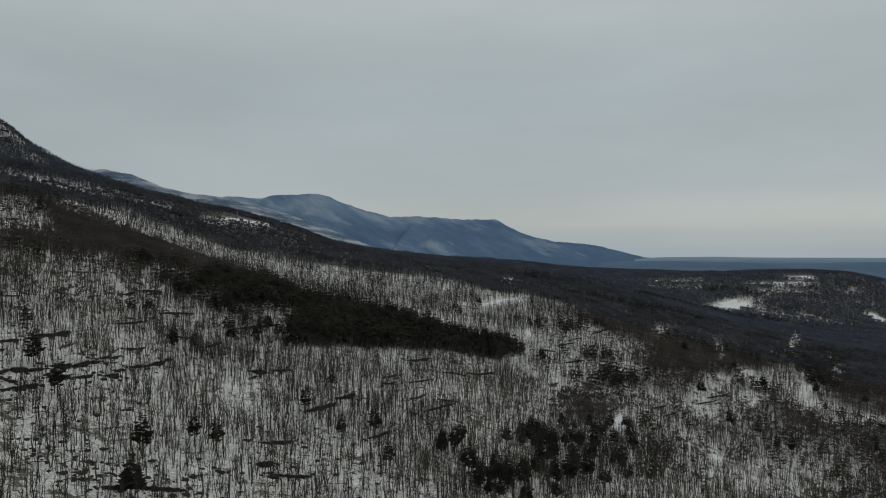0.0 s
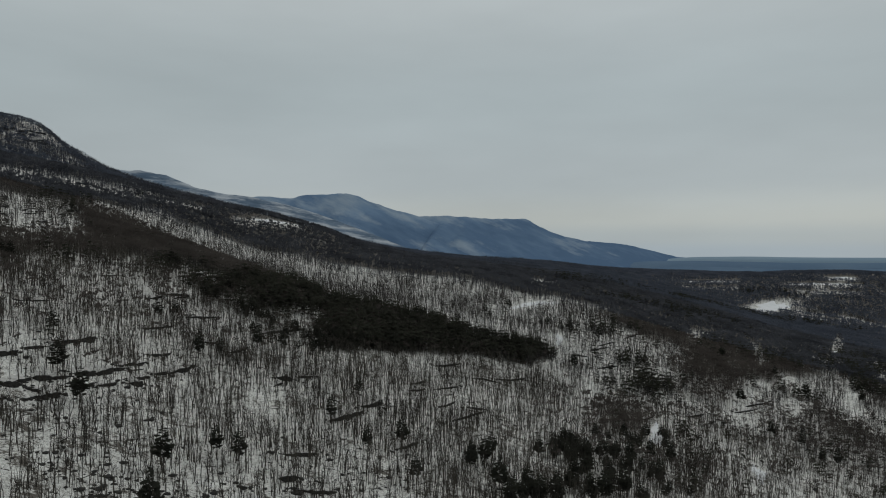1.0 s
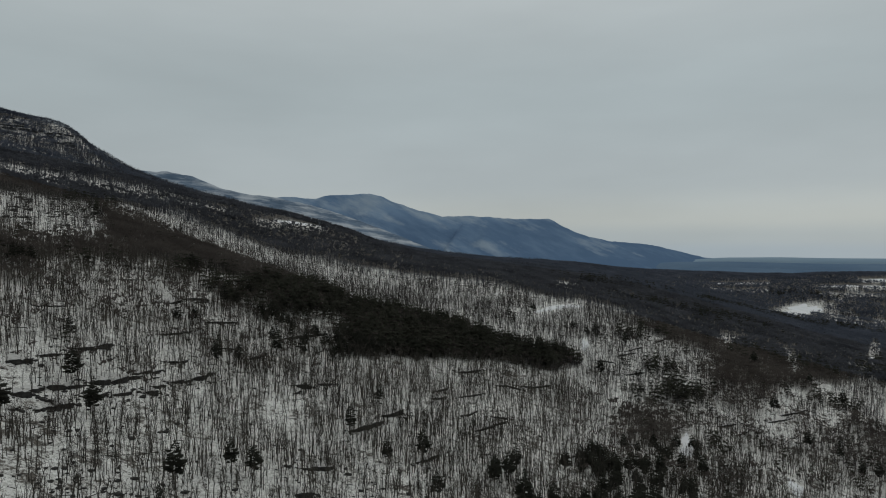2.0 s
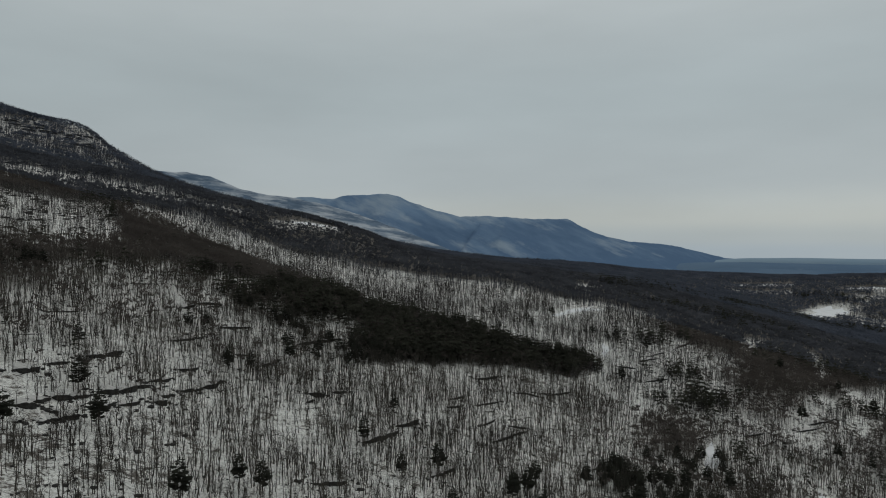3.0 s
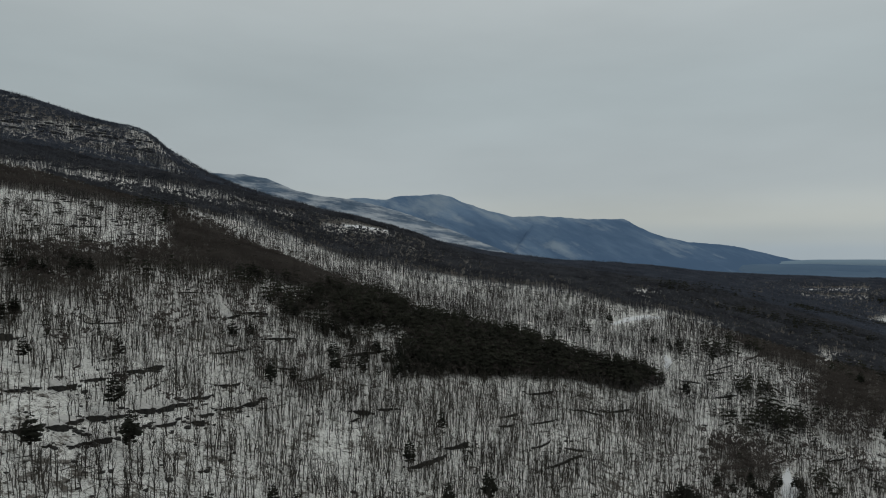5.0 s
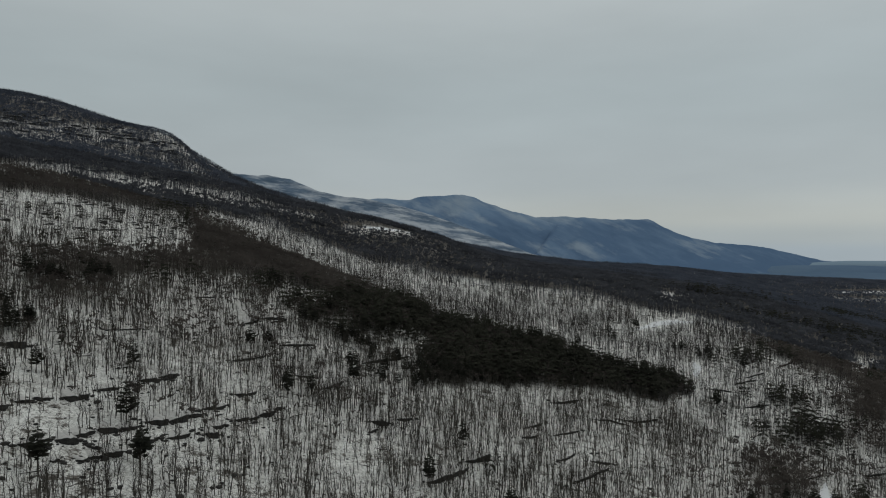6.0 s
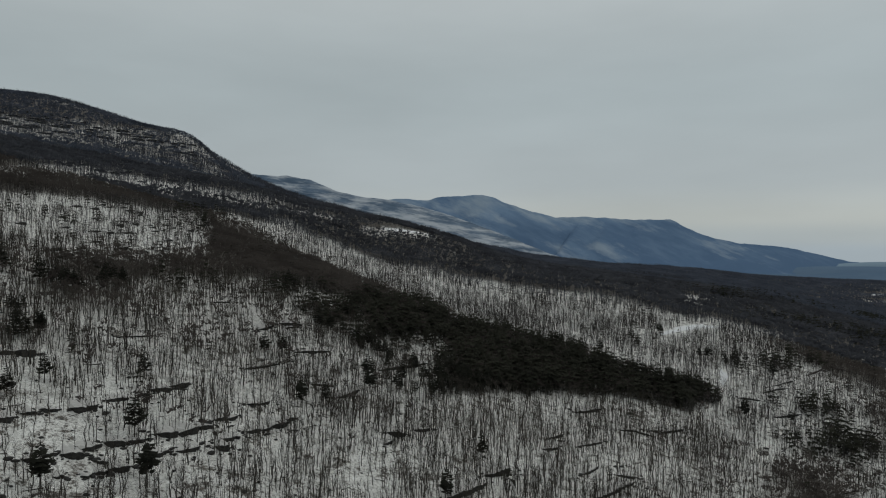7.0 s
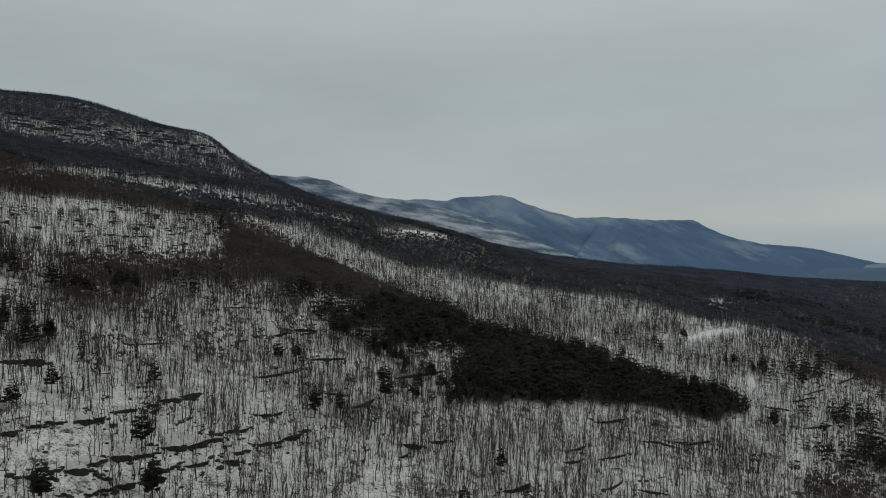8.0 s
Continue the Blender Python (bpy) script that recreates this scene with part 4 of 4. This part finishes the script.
def boulder(g, parent, at, size):
    """A rough block with chipped corners."""
    bm = bmesh.new()
    bmesh.ops.create_icosphere(bm, subdivisions=1, radius=size)
    for v in bm.verts:
        v.co = Vector((v.co.x * g.uniform(0.8, 1.7), v.co.y * g.uniform(0.7, 1.2), v.co.z * g.uniform(0.45, 0.8)))
    me = bpy.data.meshes.new("boulder")
    bm.to_mesh(me)
    bm.free()
    me.materials.append(ROCK)
    ob = part("boulder", me, parent)
    ob.location = at
    ob.rotation_euler = (0, 0, g.uniform(0, 6.28))


def ledge(x, y, length, turn, seed, tall=None, name="rock_ledge"):
    """A broken rock step: a steep dark face downhill under a level snowy top that runs back into the slope."""
    g = rng_py(seed)
    fx, fy = downhill(x, y)
    if turn is None:
        nx, ny = fx, fy
    else:
        a = radians(turn)
        nx, ny = math.sin(a), -math.cos(a)
        if nx * (0 - x) + ny * (60 - y) < 0:
            nx, ny = -nx, -ny
    ex, ey = -ny, nx
    n = max(6, min(48, int(length / 0.95)))
    if tall is None:
        tall = g.uniform(1.2, 2.7) if y < 480 else g.uniform(0.8, 1.6)
    low, mid, top, brow, rear = [], [], [], [], []
    line = [float(land(x + ex * length * (q / 4 - 0.5), y + ey * length * (q / 4 - 0.5))) for q in range(5)]
    drift = g.uniform(0.25, 0.75)
    for k in range(n + 1):
        q = k / n
        s = (q - 0.5) * length * 1.15
        belly = max(0.0, 1 - abs((q - drift) / (drift if q < drift else 1 - drift)) ** 3.4)
        out = g.uniform(-0.6, 0.6) + min(7.0, 1.9 * tall) * belly
        px, py = x + ex * s + nx * out, y + ey * s + ny * out
        gz = float(land(px, py))
        i = min(3, int(q * 4))
        level = line[i] + (line[i + 1] - line[i]) * (q * 4 - i)
        h = max(0.25, level - gz + tall * (0.22 + 0.78 * belly) * g.choice((0.78, 0.92, 1.0, 1.04, 1.1)))
        over = g.uniform(0.1, 0.7)
        low.append((px - nx * 0.5, py - ny * 0.5, gz - 1.2))
        mid.append((px + nx * g.uniform(-0.5, 0.3), py + ny * g.uniform(-0.5, 0.3), gz + h * g.uniform(0.35, 0.6)))
        top.append((px + nx * over, py + ny * over, gz + h))
        brow.append((px + nx * (over - 0.5), py + ny * (over - 0.5), gz + h + 0.12))
        back = h / 0.3 + 1.0 + out
        bx, by = px - nx * back, py - ny * back
        rear.append((bx, by, float(land(bx, by)) - 0.35))
    base = Vector((x, y, float(land(x, y))))
    ob = thing(name, "dark broken rock ledge with snow lying on top", "rock", "rock ledges along the slope")
    ob.location = base

    def strip(part_name, rows, mat):
        v = [Vector(p) - base for row in rows for p in row]
        f = []
        for r in range(len(rows) - 1):
            for k in range(n):
                i = r * (n + 1) + k
                f += [(i, i + 1, i + n + 2), (i, i + n + 2, i + n + 1)]
        part(part_name, mesh_from(part_name, np.array([tuple(p) for p in v]), np.array(f), mat), ob)

    strip("rock_face", [low, mid, top, brow], ROCK)
    strip("snow_cap", [[(p[0], p[1], p[2] + 0.04) for p in brow], rear], SNOW_CAP)
    if length < 30:
        for _ in range(g.randrange(2, 6)):
            side = g.choice((-1, 1)) * length * g.uniform(0.6, 0.95)
            px, py = x + ex * side + nx * g.uniform(-1, 2), y + ey * side + ny * g.uniform(-1, 2)
            boulder(g, ob, (px - x, py - y, float(land(px, py)) + 0.15 - base.z), g.uniform(0.5, 1.25))


LEDGES_D = [(-227, 483, 31, 78), (-217, 535, 28, 60), (-257, 539, 11, 75), (-249, 564, 20, 64), (-131, 471, 11, 37)]
LEDGES_E = [(-20, 569, 24, 56), (40, 655, 31, 47), (-3, 503, 42, 64), (166, 843, 45, 54), (216, 921, 50, 58), (221, 680, 27, 37), (288, 723, 42, 37), (231, 670, 30, 46), (314, 754, 53, 41), (-39, 405, 21, 64), (55, 483, 15, 54), (164, 641, 21, 49), (150, 757, 33, 40), (-45, 536, 17, 57)]
for k, (x, y, length, turn, tall) in enumerate(LEDGES_A + LEDGES_HIGH + LEDGES_NEXT + LEDGES_LOW):
    ledge(x, y, length, turn, 600 + k, tall)
for k, (x, y, length, turn) in enumerate(LEDGES_B + LEDGES_C + LEDGES_D + LEDGES_E):
    ledge(x, y, length, turn, 700 + k)


def strewn_ledges():
    """Short outcrops over the open slope, longer rock bands across the face of the hill."""
    g = rng_py(77)
    for k in range(48):
        q = g.uniform(0, 1)
        x, y = -430 - 110 * q + g.uniform(-60, 45), 470 + 330 * q ** 0.8 + g.uniform(-30, 60)
        ledge(x, y, g.uniform(4, 11), None, 800 + k, g.uniform(0.9, 2.0))
    for k in range(70):
        q = g.uniform(0, 1)
        x, y = -1290 + 260 * q + g.uniform(-70, 110), 1160 + 360 * q + g.uniform(-80, 70)
        ledge(x, y, g.uniform(10, 42), None, 900 + k, g.uniform(1.8, 4.0), "rock_band")
    for k in range(22):
        q = g.uniform(0, 1)
        x, y = -800 + 80 * q + g.uniform(-25, 25), 890 + 290 * q
        ledge(x, y, g.uniform(10, 30), None, 990 + k, g.uniform(1.6, 3.0), "rock_band")


strewn_ledges()


# ---- brush, fallen stems and loose stones on the open slope ----
def brush_templates():
    out = []
    for k in range(8):
        g, b = rng_py(1200 + k), Build()
        if k < 5:
            for _ in range(7):
                az, rise = g.uniform(0, 6.283), g.uniform(0.5, 1.6)
                d = Vector((math.cos(az), math.sin(az), rise)).normalized() * g.uniform(1.0, 2.3)
                o = Vector((g.uniform(-0.5, 0.5), g.uniform(-0.5, 0.5), -0.2))
                b.spike(o, o + d, g.uniform(0.05, 0.11), 0.0, 3)
        else:
            b.spike((-g.uniform(3, 5), 0, 0.25), (g.uniform(2, 4), g.uniform(-0.5, 0.5), g.uniform(0.3, 1.0)), 0.24, 0.07, 4)
            for _ in range(3):
                x = g.uniform(-1, 3)
                b.spike((x, 0, 0.4), (x + g.uniform(0.5, 1.6), g.uniform(-1.4, 1.4), g.uniform(0.6, 1.8)), 0.07, 0.0, 3)
        out.append(b.arrays())
    return out


def stone_templates():
    out = []
    for k in range(6):
        g = rng_py(1300 + k)
        bm = bmesh.new()
        bmesh.ops.create_icosphere(bm, subdivisions=1, radius=1.0)
        for v in bm.verts:
            v.co = Vector((v.co.x * g.uniform(0.8, 1.6), v.co.y * g.uniform(0.7, 1.2), v.co.z * g.uniform(0.4, 0.75) + 0.1))
        bm.faces.ensure_lookup_table()
        out.append((np.array([tuple(v.co) for v in bm.verts], np.float32), np.array([[v.index for v in f.verts] for f in bm.faces], np.int32)))
        bm.free()
    return out


def strewn_brush():
    g = np.random.default_rng(51)
    x, y = plant(g, 190, 660, 0.016)
    keep = g.uniform(0, 1, len(x)) < np.clip(0.45 + 0.7 * vnoise(x, y, 45, 61) + 0.6 * vnoise(x, y, 14, 62), 0.03, 1)
    x, y = x[keep], y[keep]
    ob = new("brush", scatter_mesh("brush", brush_templates(), x, y, land(x, y), g.uniform(0.6, 1.25, len(x)), TWIG, g))
    tagged(ob, "low brown brush and fallen stems sticking out of the snow", "brush", kind="stuff")


def strewn_stones():
    g = np.random.default_rng(52)
    xs, ys = [], []
    for x, y, length, turn in [q[:4] for q in LEDGES_A + LEDGES_HIGH + LEDGES_NEXT + LEDGES_LOW] + LEDGES_B + LEDGES_C + LEDGES_D:
        n = int(g.integers(3, 9))
        a, o = radians(turn), g.uniform(-0.5 - 8.0 / length, 0.5 + 8.0 / length, n) * length
        xs.append(x + math.cos(a) * o + g.normal(0, 2.5, n))
        ys.append(y + math.sin(a) * o + g.normal(0, 2.5, n))
    for cx, cy, sx, sy, n in ((-135, 258, 30, 16, 260), (-210, 350, 26, 40, 150), (-60, 330, 40, 30, 120), (-190, 470, 50, 60, 140), (20, 520, 60, 60, 120), (230, 640, 60, 70, 160), (150, 800, 60, 50, 140)):
        xs.append(g.normal(cx, sx, n))
        ys.append(g.normal(cy, sy, n))
    x, y = np.concatenate(xs), np.concatenate(ys)
    ob = new("loose_stones", scatter_mesh("loose_stones", stone_templates(), x, y, land(x, y), 0.3 + g.gamma(2.2, 0.22, len(x)), ROCK, g, 0.3))
    tagged(ob, "dark loose stones and boulders half sunk in snow", "stones", kind="stuff")


strewn_brush()
strewn_stones()


# ---- the leafless trees over which the flight passes lowest, one by one ----
def bare_tree(k):
    t, c = near_sets[k]
    ob = thing("bare_tree", "leafless grey-brown tree with thin upswept branches in snow", "tree", "leafless trees on the near slope")
    part("trunk", mesh_from("bare_trunk", *t.arrays(), BARK), ob)
    part("crown", mesh_from("bare_crown", *c.arrays(), TWIG), ob, "fine brown leafless branches")
    return ob


def near_places():
    g = np.random.default_rng(31)
    (xa, xb), (ya, yb) = NEAR_STRETCH
    n = int((xb - xa) * (yb - ya) * MOST)
    x, y = g.uniform(xa, xb, n), g.uniform(ya, yb, n)
    keep = (g.uniform(0, MOST, n) < bare_density(x, y))
    return [(float(p), float(q)) for p, q in zip(x[keep], y[keep])]


NEAR_PLACES = near_places()
place_all([lambda k=k: bare_tree(k) for k in range(7)], NEAR_PLACES, 8, 0.75, 1.2)
